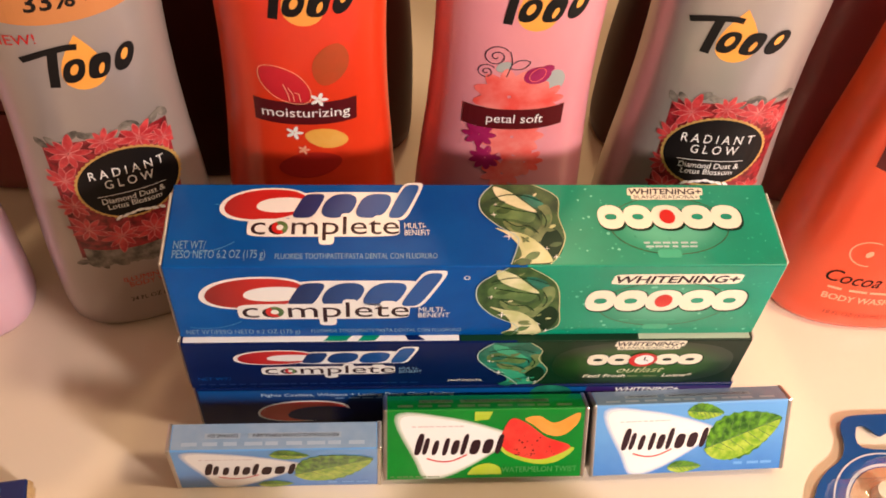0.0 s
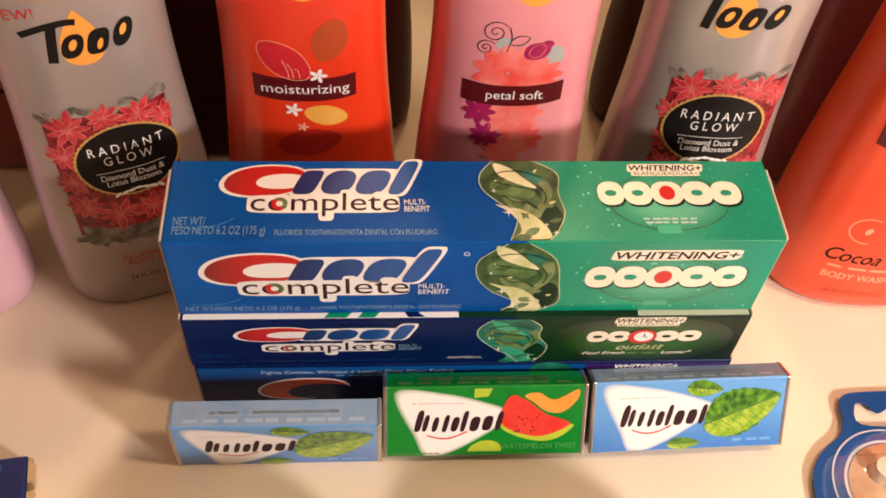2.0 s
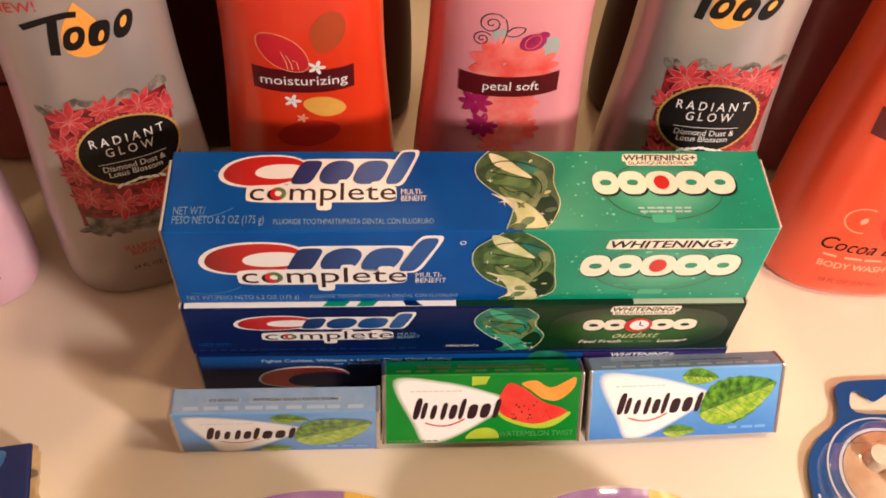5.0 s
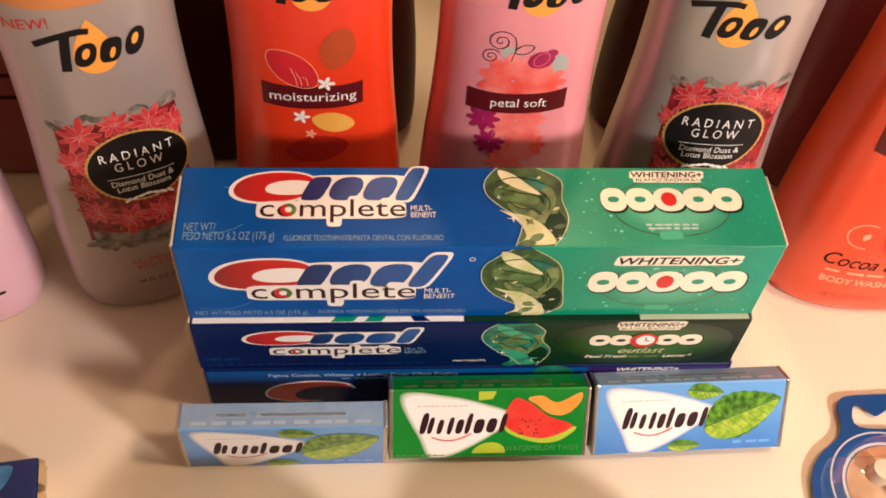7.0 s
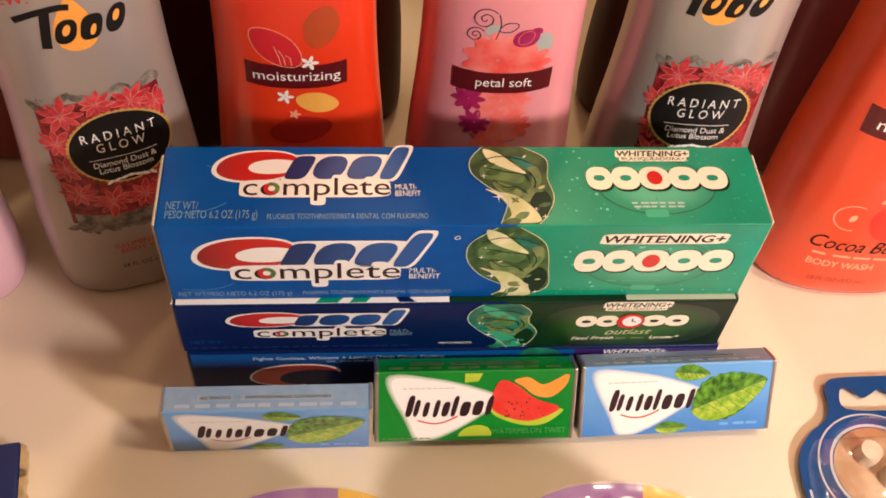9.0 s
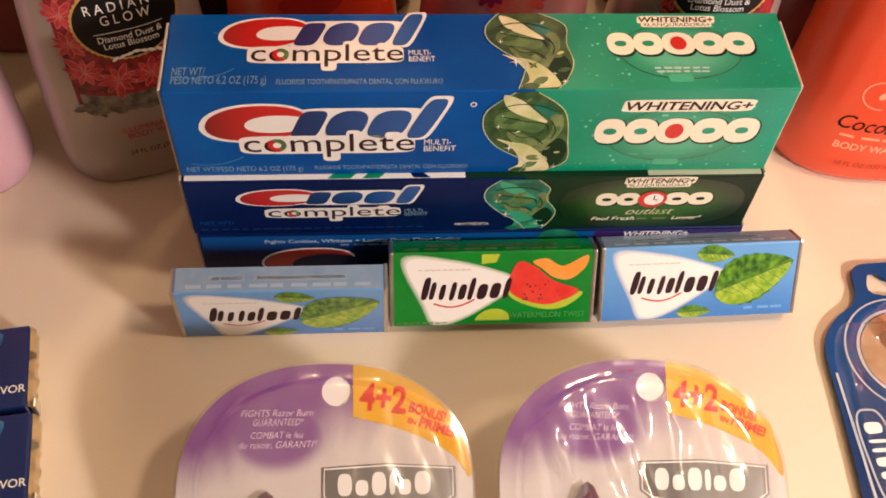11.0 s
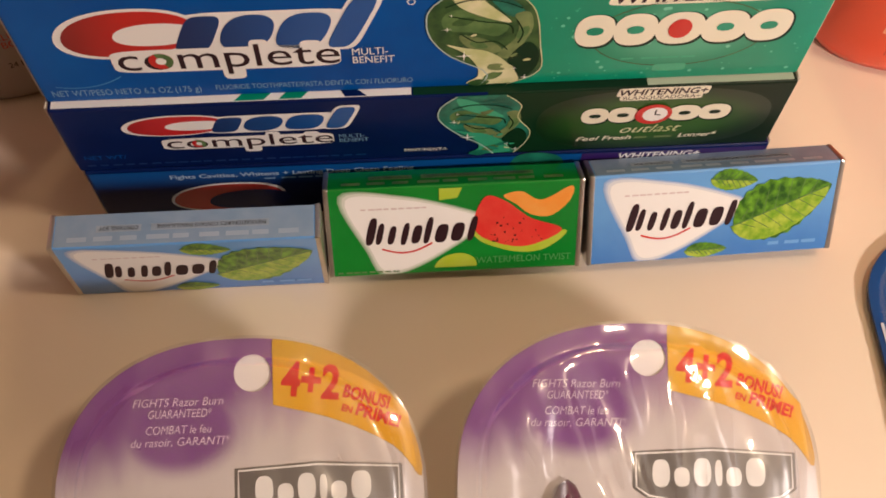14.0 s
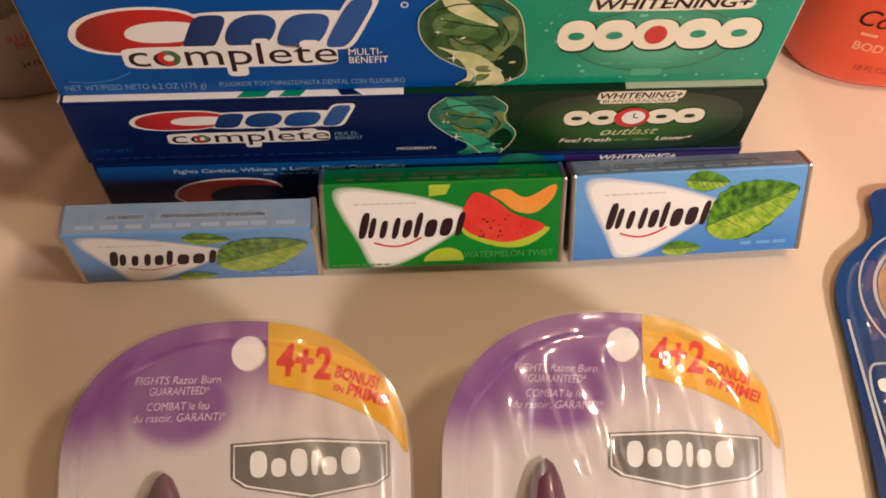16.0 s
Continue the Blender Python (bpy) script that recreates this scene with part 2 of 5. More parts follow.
def words(mp, text, u, v, size, up=0.0, width=None, shear=0.0, bold=0.0, turn=0.0, align="LEFT", bm=None, tall=1.0, gap=1.0):
    """Lettering in the built-in font, laid by mp with its baseline at (u, v)."""
    cu = bpy.data.curves.new("type", "FONT")
    cu.body, cu.size, cu.shear, cu.align_x, cu.resolution_u, cu.space_line = text, size, shear, align, 3, gap
    cu.offset = bold
    ob = bpy.data.objects.new("type", cu)
    scene.collection.objects.link(ob)
    me = ob.evaluated_get(bpy.context.evaluated_depsgraph_get()).to_mesh()
    pts = [(p.co.x, p.co.y) for p in me.vertices]
    faces = [tuple(p.vertices) for p in me.polygons]
    ob.evaluated_get(bpy.context.evaluated_depsgraph_get()).to_mesh_clear()
    bpy.data.objects.remove(ob)
    bpy.data.curves.remove(cu)
    bm = bm or bmesh.new()
    if width and pts:
        lo, hi = min(p[0] for p in pts), max(p[0] for p in pts)
        k = width / (hi - lo)
        pts = [(p[0] * k, p[1]) for p in pts]
    c, s = math.cos(turn), math.sin(turn)
    vs = [bm.verts.new(mp(u + x * c - y * tall * s, v + x * s + y * tall * c, up)) for x, y in pts]
    for f in faces:
        try:
            bm.faces.new([vs[i] for i in f])
        except ValueError:
            pass
    return bm


def bars(mp, u0, u1, v, h, n, up=0.0, bm=None, seed=1):
    """Unreadable small print: plain bars."""
    bm = bm or bmesh.new()
    r = random.Random(seed)
    u = u0
    for i in range(n):
        w = (u1 - u0) / n * r.uniform(0.6, 0.9)
        rect(u, u + w, v, v + h, bm=bm, mp=mp, up=up)
        u += (u1 - u0) / n
    return bm


def dots(mp, u0, u1, v0, v1, n, size, up=0.0, seed=1):
    bm = bmesh.new()
    r = random.Random(seed)
    for i in range(n):
        s = size * r.uniform(0.4, 1.3)
        fill(mp, oval(r.uniform(u0, u1), r.uniform(v0, v1), s, s, n=8), up, bm)
    return bm


def pieces(name, mp, shapes, material, parent, up, label=""):
    """Printed shapes laid one by one, each a part of its own."""
    for k, pts in enumerate(shapes):
        part(name, fill(mp, pts, up + 0.00003 * k), material, parent, label)


# ---- the room ----
def slab(name, x0, x1, y0, y1, z0, z1, material, label, category="wall"):
    ob = part(name, box(x0, x1, y0, y1, z0, z1), material)
    return tagged(ob, label, category, kind="structure")


slab("floor", -2.0, 2.0, -2.2, 1.2, -0.85, -0.75, FLOOR, "plain brown floor under the table", "floor")
slab("ceiling", -2.0, 2.0, -2.2, 1.2, 1.65, 1.75, CEIL, "plain pale ceiling over the room", "ceiling")
slab("wall_north", -2.0, 2.0, 1.2, 1.3, -0.85, 1.75, WALL, "plain tan wall behind the table")
slab("wall_south", -2.0, 2.0, -2.3, -2.2, -0.85, 1.75, WALL, "plain tan wall facing the table")
slab("wall_west", -2.1, -2.0, -2.2, 1.2, -0.85, 1.75, WALL, "plain tan side wall of the room")
slab("wall_east", 2.0, 2.1, -2.2, 1.2, -0.85, 1.75, WALL, "plain tan side wall of the room")

table = thing("table", "cream glossy table with a thick rounded top", "table", pose(0, 0, 0))
part("tabletop", box(-0.75, 0.75, -0.48, 0.72, -0.035, 0.0, 0.004, 3), TABLE, table)
for lx in (-0.68, 0.68):
    for ly in (-0.41, 0.65):
        part("leg", box(lx - 0.03, lx + 0.03, ly - 0.03, ly + 0.03, -0.75, -0.035, 0.004), TABLE, table)


# ---- toothpaste cartons ----
SPARK = mat("sparkle_ink", (0.16, 0.55, 0.38), 0.3)
TYPEPALE = mat("pale_sky_ink", (0.42, 0.55, 0.52), 0.35)
def swoosh(mp, u, v, w, h, parent, up):
    """A red crescent with a row of plain blue slanted shapes, on a white backing."""
    pieces("logo_backing", mp, [
        oval(u + 0.205 * w, v, 0.205 * w, 0.56 * h, 2.2, 0.33),
        oval(u + 0.58 * w, v - 0.05 * h, 0.255 * w, 0.47 * h, 6, 0.34),
        oval(u + 0.852 * w, v + 0.11 * h, 0.052 * w, 0.63 * h, 5, 0.42),
        ], WHITE, parent, up)
    red = part("logo_crescent", fill(mp, oval(u + 0.21 * w, v, 0.187 * w, 0.50 * h, 2.2, 0.35), up + 0.00016), RED, parent, "red crescent")
    part("crescent_core", fill(mp, oval(u + 0.285 * w, v - 0.02 * h, 0.118 * w, 0.25 * h, 2.2, 0.35), up + 0.0002), WHITE, red)
    pieces("logo_stroke", mp, [
        oval(u + 0.405 * w, v - 0.05 * h, 0.052 * w, 0.40 * h, 4, 0.42),
        oval(u + 0.546 * w, v - 0.05 * h, 0.074 * w, 0.40 * h, 2.4, 0.35),
        oval(u + 0.706 * w, v - 0.05 * h, 0.072 * w, 0.40 * h, 2.8, 0.38),
        oval(u + 0.848 * w, v + 0.10 * h, 0.040 * w, 0.56 * h, 4, 0.44),
        ], LOGOBLUE, parent, up + 0.00024)


def complete(mp, u0, u1, v, h, parent, up):
    size, w = h * 1.9, u1 - u0
    pieces("word_backing", mp, [
        oval((u0 + u1) / 2, v + h * 0.5, w * 0.515, h * 0.67, 7),
        oval(u0 + w * 0.52, v - h * 0.25, w * 0.052, h * 0.50, 4),
        oval(u0 + w * 0.655, v + h * 0.95, w * 0.045, h * 0.60, 4),
        oval(u0 + w * 0.885, v + h * 0.9, w * 0.05, h * 0.50, 4)], WHITE, parent, up)
    part("word", words(mp, "complete", u0, v, size, up + 0.00012, w), DARKTYPE, parent)
    cu = u0 + (u1 - u0) * 0.205
    bm = fill(mp, oval(cu, v + h * 0.5, h * 0.46, h * 0.46), up + 0.00016)
    badge = part("badge", bm, REDDOT, parent, "small round badge in red and green")
    part("badge_half", fill(mp, [(cu + h * 0.46 * math.cos(a), v + h * 0.5 + h * 0.46 * math.sin(a)) for a in [math.pi * (-0.35 + k / 12) for k in range(13)]], up + 0.0002), LEAFMID, badge)
    part("badge_core", fill(mp, oval(cu, v + h * 0.5, h * 0.2, h * 0.2), up + 0.00024), WHITE, badge)


def rounds(mp, u0, u1, v, h, parent, up, material=CREAMINK, dial=False):
    """A row of five plain round shapes, with a red dot in the middle one."""
    w = (u1 - u0) / 5
    spots = ((0.48, 0.46), (1.42, 0.50), (2.45, 0.56), (3.5, 0.54), (4.52, 0.53))
    pieces("logo_shadow", mp, [oval(u0 + c * w + 0.0004, v - 0.0005, r * w * 1.05, h * 0.56, 2.5) for c, r in spots], GREENDARK, parent, up)
    pieces("logo_round", mp, [oval(u0 + c * w, v, r * w, h * 0.52, 2.4) for c, r in spots], material, parent, up + 0.00018)
    gap = GREENDARK if dial else GREEN
    pieces("logo_gap", mp, [
        oval(u0 + c * w, v, 0.20 * w, 0.13 * h, 2.2) for c in (0.48, 1.42, 3.5, 4.52)], gap, parent, up + 0.0004)
    if dial:
        rim = part("clock_rim", fill(mp, oval(u0 + 2.45 * w, v, 0.62 * w, h * 0.66), up + 0.0006), REDDOT, parent, "red alarm clock picture")
        part("clock_face", fill(mp, oval(u0 + 2.5 * w, v, 0.42 * w, h * 0.46), up + 0.00065), WHITE, rim)
        bm = ribbon(mp, [(u0 + 2.5 * w, v + 0.3 * h), (u0 + 2.5 * w, v), (u0 + 2.68 * w, v - 0.05 * h)], 0.0005, up=up + 0.0007)
        part("clock_pointer", bm, BLACK, rim)
    else:
        part("logo_dot", fill(mp, oval(u0 + 2.45 * w, v, 0.27 * w, h * 0.31), up + 0.0006), REDDOT, parent, "round red dot")


def swirl(mp, left, right, parent, up, deep, pale, seed):
    """The leafy S-shaped swirl between the blue and the green."""
    L, R = spline(left, 6, False), spline(right, 6, False)
    k = min(len(L), len(R))
    L = [L[int(i * len(L) / k)] for i in range(k)] + [left[-1]]
    R = [R[int(i * len(R) / k)] for i in range(k)] + [right[-1]]
    bm = bmesh.new()
    for i in range(k):
        bm.faces.new([bm.verts.new(mp(*p, up)) for p in (L[i], R[i], R[i + 1], L[i + 1])])
    part("swirl", bm, deep, parent, "leafy green swirl")
    u0, u1 = min(p[0] for p in L), max(p[0] for p in R)
    v0, v1 = left[-1][1], left[0][1]

    def at(a, b):
        return u0 + (u1 - u0) * a, v0 + (v1 - v0) * b

    leaves = (
        ("swirl_leaf", LEAFMID, [(0.13, 0.70), (0.28, 0.77), (0.66, 0.63), (0.60, 0.51), (0.40, 0.55), (0.17, 0.58)]),
        ("swirl_hollow", TEAL, [(0.52, 0.86), (0.68, 0.85), (0.80, 0.73), (0.70, 0.69), (0.60, 0.76)]),
        ("swirl_band", OLIVE, [(0.72, 0.71), (0.84, 0.73), (0.88, 0.58), (0.81, 0.42), (0.70, 0.28), (0.60, 0.32), (0.74, 0.48), (0.76, 0.62)]),
        ("swirl_knot", OLIVE, [(0.28, 0.53), (0.50, 0.48), (0.64, 0.37), (0.50, 0.33), (0.33, 0.42)]),
        ("swirl_shade", GREENDARK, [(0.84, 0.44), (0.95, 0.36), (0.96, 0.20), (0.86, 0.07), (0.76, 0.14), (0.70, 0.27)]),
        ("swirl_highlight", pale, [(0.20, 0.97), (0.38, 0.91), (0.52, 0.80), (0.70, 0.64), (0.49, 0.69), (0.29, 0.78), (0.21, 0.87)]),
        ("swirl_highlight", pale, [(0.17, 0.44), (0.33, 0.40), (0.52, 0.36), (0.68, 0.25), (0.79, 0.11), (0.77, 0.02), (0.36, 0.02), (0.45, 0.10), (0.43, 0.22), (0.32, 0.35)]),
    )
    for q, (name, ink, pts) in enumerate(leaves):
        part(name, fill(mp, spline([at(*p) for p in pts], 4), up + 0.00006 + 0.00003 * q), ink, parent)
    for q, (a, b, size, turn, ink) in enumerate(((0.58, 0.10, 0.0030, 0.5, LEAFMID), (0.42, 0.96, 0.0026, -0.2, deep), (0.30, 0.66, 0.0030, 0.3, deep), (0.80, 0.54, 0.0028, 1.1, LEAFMID), (0.44, 0.43, 0.0026, -0.4, LEAFMID), (0.46, 0.03, 0.0030, 0.1, deep))):
        part("leaf", fill(mp, oval(*at(a, b), size, size * 0.5, 1.6, 0, turn, 14), up + 0.0003 + 0.00002 * q), ink, parent)
    bm = bmesh.new()
    for line in ([(0.15, 0.80), (0.35, 0.86), (0.60, 0.84), (0.80, 0.76)], [(0.18, 0.72), (0.45, 0.66), (0.68, 0.62), (0.72, 0.52)], [(0.28, 0.55), (0.42, 0.46), (0.58, 0.46), (0.70, 0.36)], [(0.74, 0.66), (0.80, 0.54), (0.76, 0.42)]):
        ribbon(mp, spline([at(*p) for p in line], 5, False), 0.0004, up=up + 0.00044, bm=bm)
    part("leaf_outline", bm, GREENDARK, parent)
    rnd = random.Random(seed)
    for name, inks, count in (("swirl_leaf", (deep, LEAFMID, OLIVE), 6), ("swirl_glint", (pale, LEAFPALE), 4)):
        for q in range(count):
            i, s = rnd.randrange(2, k - 1), rnd.uniform(0.15, 0.85)
            size = rnd.uniform(0.0011, 0.0024) * (1.0 if name == "swirl_leaf" else 0.6)
            pts = oval(L[i][0] + (R[i][0] - L[i][0]) * s, L[i][1] + (R[i][1] - L[i][1]) * s, size, size * rnd.uniform(0.25, 0.5), 1.6, 0, rnd.uniform(-1.2, 1.2), 12)
            if all(v0 + 0.0003 < p[1] < v1 - 0.0003 for p in pts):
                part(name, fill(mp, pts, up + 0.00046 + 0.000012 * q + (0.0002 if name == "swirl_glint" else 0)), rnd.choice(inks), parent)
    part("swirl_edge", ribbon(mp, L, 0.0004, up=up + 0.0004), TYPEPALE, parent)
    part("swirl_edge", ribbon(mp, R, 0.0003, up=up + 0.0004), LEAFPALE, parent)
    for a, b, size in ((0.17, 0.60, 0.0013), (0.32, 0.33, 0.0022), (0.76, 0.18, 0.0010), (0.86, 0.08, 0.0014), (0.20, 0.73, 0.0008)):
        cu, cv = at(a, b)
        star = [(cu + (size if i % 2 == 0 else size * 0.16) * math.cos(math.pi * i / 4), cv + (size if i % 2 == 0 else size * 0.16) * math.sin(math.pi * i / 4)) for i in range(8)]
        part("sparkle", fill(mp, star, up + 0.0009), WHITE, parent)


def plus_word(mp, text, u0, u1, v, h, parent, up, under=""):
    w = u1 - u0
    part("word_backing", fill(mp, oval((u0 + u1) / 2 + 0.1 * h, v + h * 0.48, w * 0.520, h * 0.72, 9, 0.15), up), CREAMINK, parent)
    part("word", words(mp, text, u0, v, h * 1.38, up + 0.00012, w, shear=0.15, bold=h * 0.03), DARKTYPE, parent)
    if under:
        part("word_backing", fill(mp, oval((u0 + u1) / 2, v - h * 0.50, w * 0.47, h * 0.44, 8), up + 0.00004), CREAMINK, parent)
        part("word", words(mp, under, u0 + w * 0.06, v - h * 0.75, h * 0.80, up + 0.00012, w * 0.88), DARKTYPE, parent)


LEN = 0.205


def carton(label, m, depth, height, body, group):
    t = thing("toothpaste_box", label, "toothpaste", m, group)
    part("carton", box(-LEN / 2, LEN / 2, 0, depth, 0, height, 0.0007, 2), body, t)
    for s in (-1, 1):
        x = s * (LEN / 2)
        bm = box(min(x, x + s * 0.0011), max(x, x + s * 0.0011), 0.0012, depth - 0.0035, 0.0012, height - 0.0002, 0.0004, 1)
        part("end_flap", bm, CARD, t, "bare cardboard edge of the end flap")
    return t


def half(parent, depth, height, x, material):
    """The other colour, wrapped round the edges of the carton's end."""
    part("green_half", box(x, LEN / 2 + 0.00005, -0.00005, depth + 0.00005, 0.0, height + 0.00005, 0.0007, 2), material, parent)


def front_of(depth_y=0.0):
    return flat(Matrix.Translation((-LEN / 2, depth_y, 0)) @ Euler((math.pi / 2, 0, 0)).to_matrix().to_4x4())


def top_of(h):
    return flat(Matrix.Translation((-LEN / 2, 0, h)))


def green_panel(mp, left, right_u, parent, up=0.0, material=None):
    pts = spline(left, 6, False) + [left[-1], (right_u, left[-1][1]), (right_u, left[0][1])]
    part("green_panel", fill(mp, pts, up), material or GREEN, parent, "mint green half of the carton")


STACK = "stacked toothpaste cartons"
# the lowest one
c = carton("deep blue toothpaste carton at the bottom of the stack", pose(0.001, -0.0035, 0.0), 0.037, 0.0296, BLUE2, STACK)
mp = front_of()
part("blue_band", rect(0.001, LEN - 0.001, 0.001, 0.0288, 8, 1, mp=mp), BLUE3, c, "blue front with print, deeper blue towards the bottom")
part("lettering", words(mp, "Fights Cavities, Whitens + Lasting Deep Clean Feeling", 0.024, 0.0243, 0.0030, 0.0001, 0.073, bold=0.00005), mat("ice_blue_ink", (0.45, 0.60, 0.75), 0.35), c)
part("small_print", bars(mp, 0.052, 0.098, 0.0222, 0.0008, 9, 0.0001), TYPEBLUE, c)
part("logo_backing", fill(mp, oval(0.0395, 0.0128, 0.0175, 0.0082, 2.2, 0.35), 0.0001), WHITE, c)
part("logo_crescent", fill(mp, oval(0.0395, 0.0126, 0.0166, 0.0075, 2.2, 0.35), 0.0002), RED, c, "red crescent")
part("crescent_core", fill(mp, oval(0.0460, 0.0110, 0.0125, 0.0056, 2.2, 0.35), 0.0003), BLUE2, c)
part("violet_band", rect(0.148, LEN - 0.001, 0.001, 0.0288, mp=mp, up=0.0001), PURPLE, c, "violet end band")
part("word", words(mp, "WHITENING+", 0.159, 0.0252, 0.0042, 0.0002, 0.025, shear=0.15, bold=0.0001), WHITE, c)
part("swirl", fill(mp, spline([(0.128, 0.0288), (0.140, 0.0288), (0.143, 0.02), (0.136, 0.01), (0.126, 0.012)]), 0.0001), TEAL, c)

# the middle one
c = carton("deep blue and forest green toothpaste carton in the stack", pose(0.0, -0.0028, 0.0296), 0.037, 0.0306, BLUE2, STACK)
half(c, 0.037, 0.0306, 0.016, GREENDARK)
mp = front_of()
SL = [(0.1105, 0.0300), (0.1060, 0.025), (0.1058, 0.019), (0.111, 0.012), (0.118, 0.006), (0.122, 0.0008)]
SR = [(0.124, 0.0300), (0.1285, 0.025), (0.128, 0.019), (0.132, 0.012), (0.131, 0.006), (0.128, 0.0008)]
green_panel(mp, [(u + 0.004, v) for u, v in SL], LEN - 0.0002, c, 0.0, GREENDARK)
swoosh(mp, 0.0175, 0.0215, 0.0715, 0.0088, c, 0.0001)
complete(mp, 0.0275, 0.0748, 0.0105, 0.0042, c, 0.0004)
part("lettering", words(mp, "MULTI-\nBENEFIT", 0.0768, 0.0122, 0.0026, 0.0001, 0.0084, gap=0.85), TYPEBLUE, c)
part("lettering", words(mp, "MINT/MENTA", 0.0955, 0.0034, 0.0022, 0.0001, 0.0125), WHITE, c)
part("lettering", words(mp, "NET WT/", 0.003, 0.0060, 0.0030, 0.0001, 0.012), BLUE, c)
part("small_print", bars(mp, 0.003, 0.085, 0.0026, 0.0008, 22, 0.0001, seed=4), mat("faint_blue_type", (0.002, 0.03, 0.15), 0.35), c)
swirl(mp, SL, SR, c, 0.0002, TEAL, GREENLIT, 3)
part("glow_patch", fill(mp, oval(0.1675, 0.015, 0.034, 0.0145, 2.6), 0.00005), glow("moss_ink", (0.030, 0.115, 0.015), (0.004, 0.020, 0.008), (0.065, 0.0, 0.015), (0.036, 1.0, 0.0155)), c, "moss green glow behind the words")
plus_word(mp, "WHITENING+", 0.1552, 0.1800, 0.0272, 0.0027, c, 0.0002, "BLANQUEADORA+")
rounds(mp, 0.1460, 0.1888, 0.0180, 0.0072, c, 0.0003, CREAMINK, True)
part("word", words(mp, "outlast", 0.1580, 0.0086, 0.0056, 0.0002, 0.018, shear=0.4), LEAFPALE, c)
part("lettering", words(mp, "Feel Fresh", 0.1460, 0.0052, 0.0030, 0.0002, 0.0165, shear=0.25, bold=0.00005), CREAMINK, c)
part("lettering", words(mp, "Longer*", 0.1765, 0.0052, 0.0030, 0.0002, 0.0115, shear=0.25, bold=0.00005), CREAMINK, c)
part("small_print", bars(mp, 0.1635, 0.1755, 0.0054, 0.0010, 2, 0.0002), OLIVE, c)
tp = top_of(0.0306)
part("flap_print", rect(0.001, 0.098, 0.0006, 0.0042, mp=tp), WHITE, c, "white strip printed along the top edge")
for k, (a, b) in enumerate(((0.050, 0.058), (0.062, 0.068))):
    part("flap_stripe", fill(tp, [(a, 0.0008), (b, 0.0008), (b + 0.003, 0.0042), (a + 0.003, 0.0042)], 0.0001), GREEN, c)
part("flap_stripe", fill(tp, [(0.080, 0.0008), (0.086, 0.0008), (0.082, 0.0042), (0.078, 0.0042)], 0.0001), BLUE2, c)
part("flap_shade", rect(0.0985, 0.1625, 0.0004, 0.0042, mp=tp), GREENDARK, c)
part("flap_print", rect(0.163, LEN - 0.001, 0.0006, 0.0042, mp=tp), mat("pale_grey_ink", (0.42, 0.47, 0.36), 0.4), c, "pale strip printed along the top edge")

# the top one
H = 0.0412
c = carton("bright blue and mint green toothpaste carton on top of the stack", pose(0.0, 0.0, 0.0602), 0.0355, H, BLUE, STACK)
half(c, 0.0355, H, 0.0150, GREEN)
for mp, SL, SR, k in (
    (top_of(H), [(0.1090, 0.0352), (0.1043, 0.0293), (0.1042, 0.0230), (0.1092, 0.0169), (0.1154, 0.0120), (0.1150, 0.0072), (0.1125, 0.0005)], [(0.1225, 0.0352), (0.1307, 0.0294), (0.1303, 0.0205), (0.1316, 0.0120), (0.1289, 0.0048), (0.1255, 0.0005)], 0),
    (front_of(), [(0.1116, 0.0407), (0.1030, 0.0320), (0.1029, 0.0222), (0.1085, 0.0135), (0.1182, 0.0063), (0.1168, 0.0006)], [(0.1190, 0.0407), (0.1287, 0.0318), (0.1318, 0.0167), (0.1324, 0.0061), (0.1240, 0.0006)], 1),
):
    green_panel(mp, [(u + 0.004, v) for u, v in SL], LEN - 0.0002, c)
    swirl(mp, SL, SR, c, 0.0002, LEAFDEEP, LEAFPALE, 11 + k)
    part("sparkle", dots(mp, 0.134, 0.203, 0.002, 0.034, 70, 0.00035, 0.0001, 5 + k), GREENLIT, c, "pale sparkles on the green")
    part("sparkle", dots(mp, 0.134, 0.203, 0.002, 0.034, 26, 0.00055, 0.00012, 25 + k), SPARK, c, "larger pale sparkles on the green")
top = top_of(H)
fr = front_of()
swoosh(top, 0.0166, 0.0262, 0.0725, 0.0132, c, 0.0001)
complete(top, 0.0268, 0.0757, 0.0132, 0.0058, c, 0.0004)
part("lettering", words(top, "MULTI-\nBENEFIT", 0.0778, 0.0154, 0.0034, 0.0010, 0.0085, gap=0.85), WHITE, c)
part("lettering", words(top, "NET WT/\nPESO NETO 6.2 OZ (175 g)", 0.0028, 0.0075, 0.0048, 0.0001, 0.0297, gap=0.8), TYPEBLUE, c)
part("lettering", words(top, "FLUORIDE TOOTHPASTE/PASTA DENTAL CON FLUORURO", 0.0357, 0.0032, 0.0032, 0.0001, 0.0527), TYPEBLUE, c)
part("oval_glow", fill(top, oval(0.1680, 0.0170, 0.0205, 0.0125), 0.0001), glow("oval_top_ink", (0.10, 0.44, 0.27), (0.005, 0.26, 0.14), (0.066, 0.017, H), (0.021, 0.013, 1.0)), c, "pale oval behind the logo")
part("oval_line", ribbon(top, oval(0.1680, 0.0170, 0.0205, 0.0125, n=48), 0.0004, True, 0.0002), LEAFDEEP, c)
rounds(top, 0.1436, 0.1932, 0.0205, 0.0100, c, 0.0003)
plus_word(top, "WHITENING+", 0.1560, 0.1818, 0.0308, 0.0026, c, 0.0002, "BLANQUEADORA+")
part("small_print", bars(top, 0.1580, 0.1770, 0.0090, 0.0008, 6, 0.0003), TYPEPALE, c)
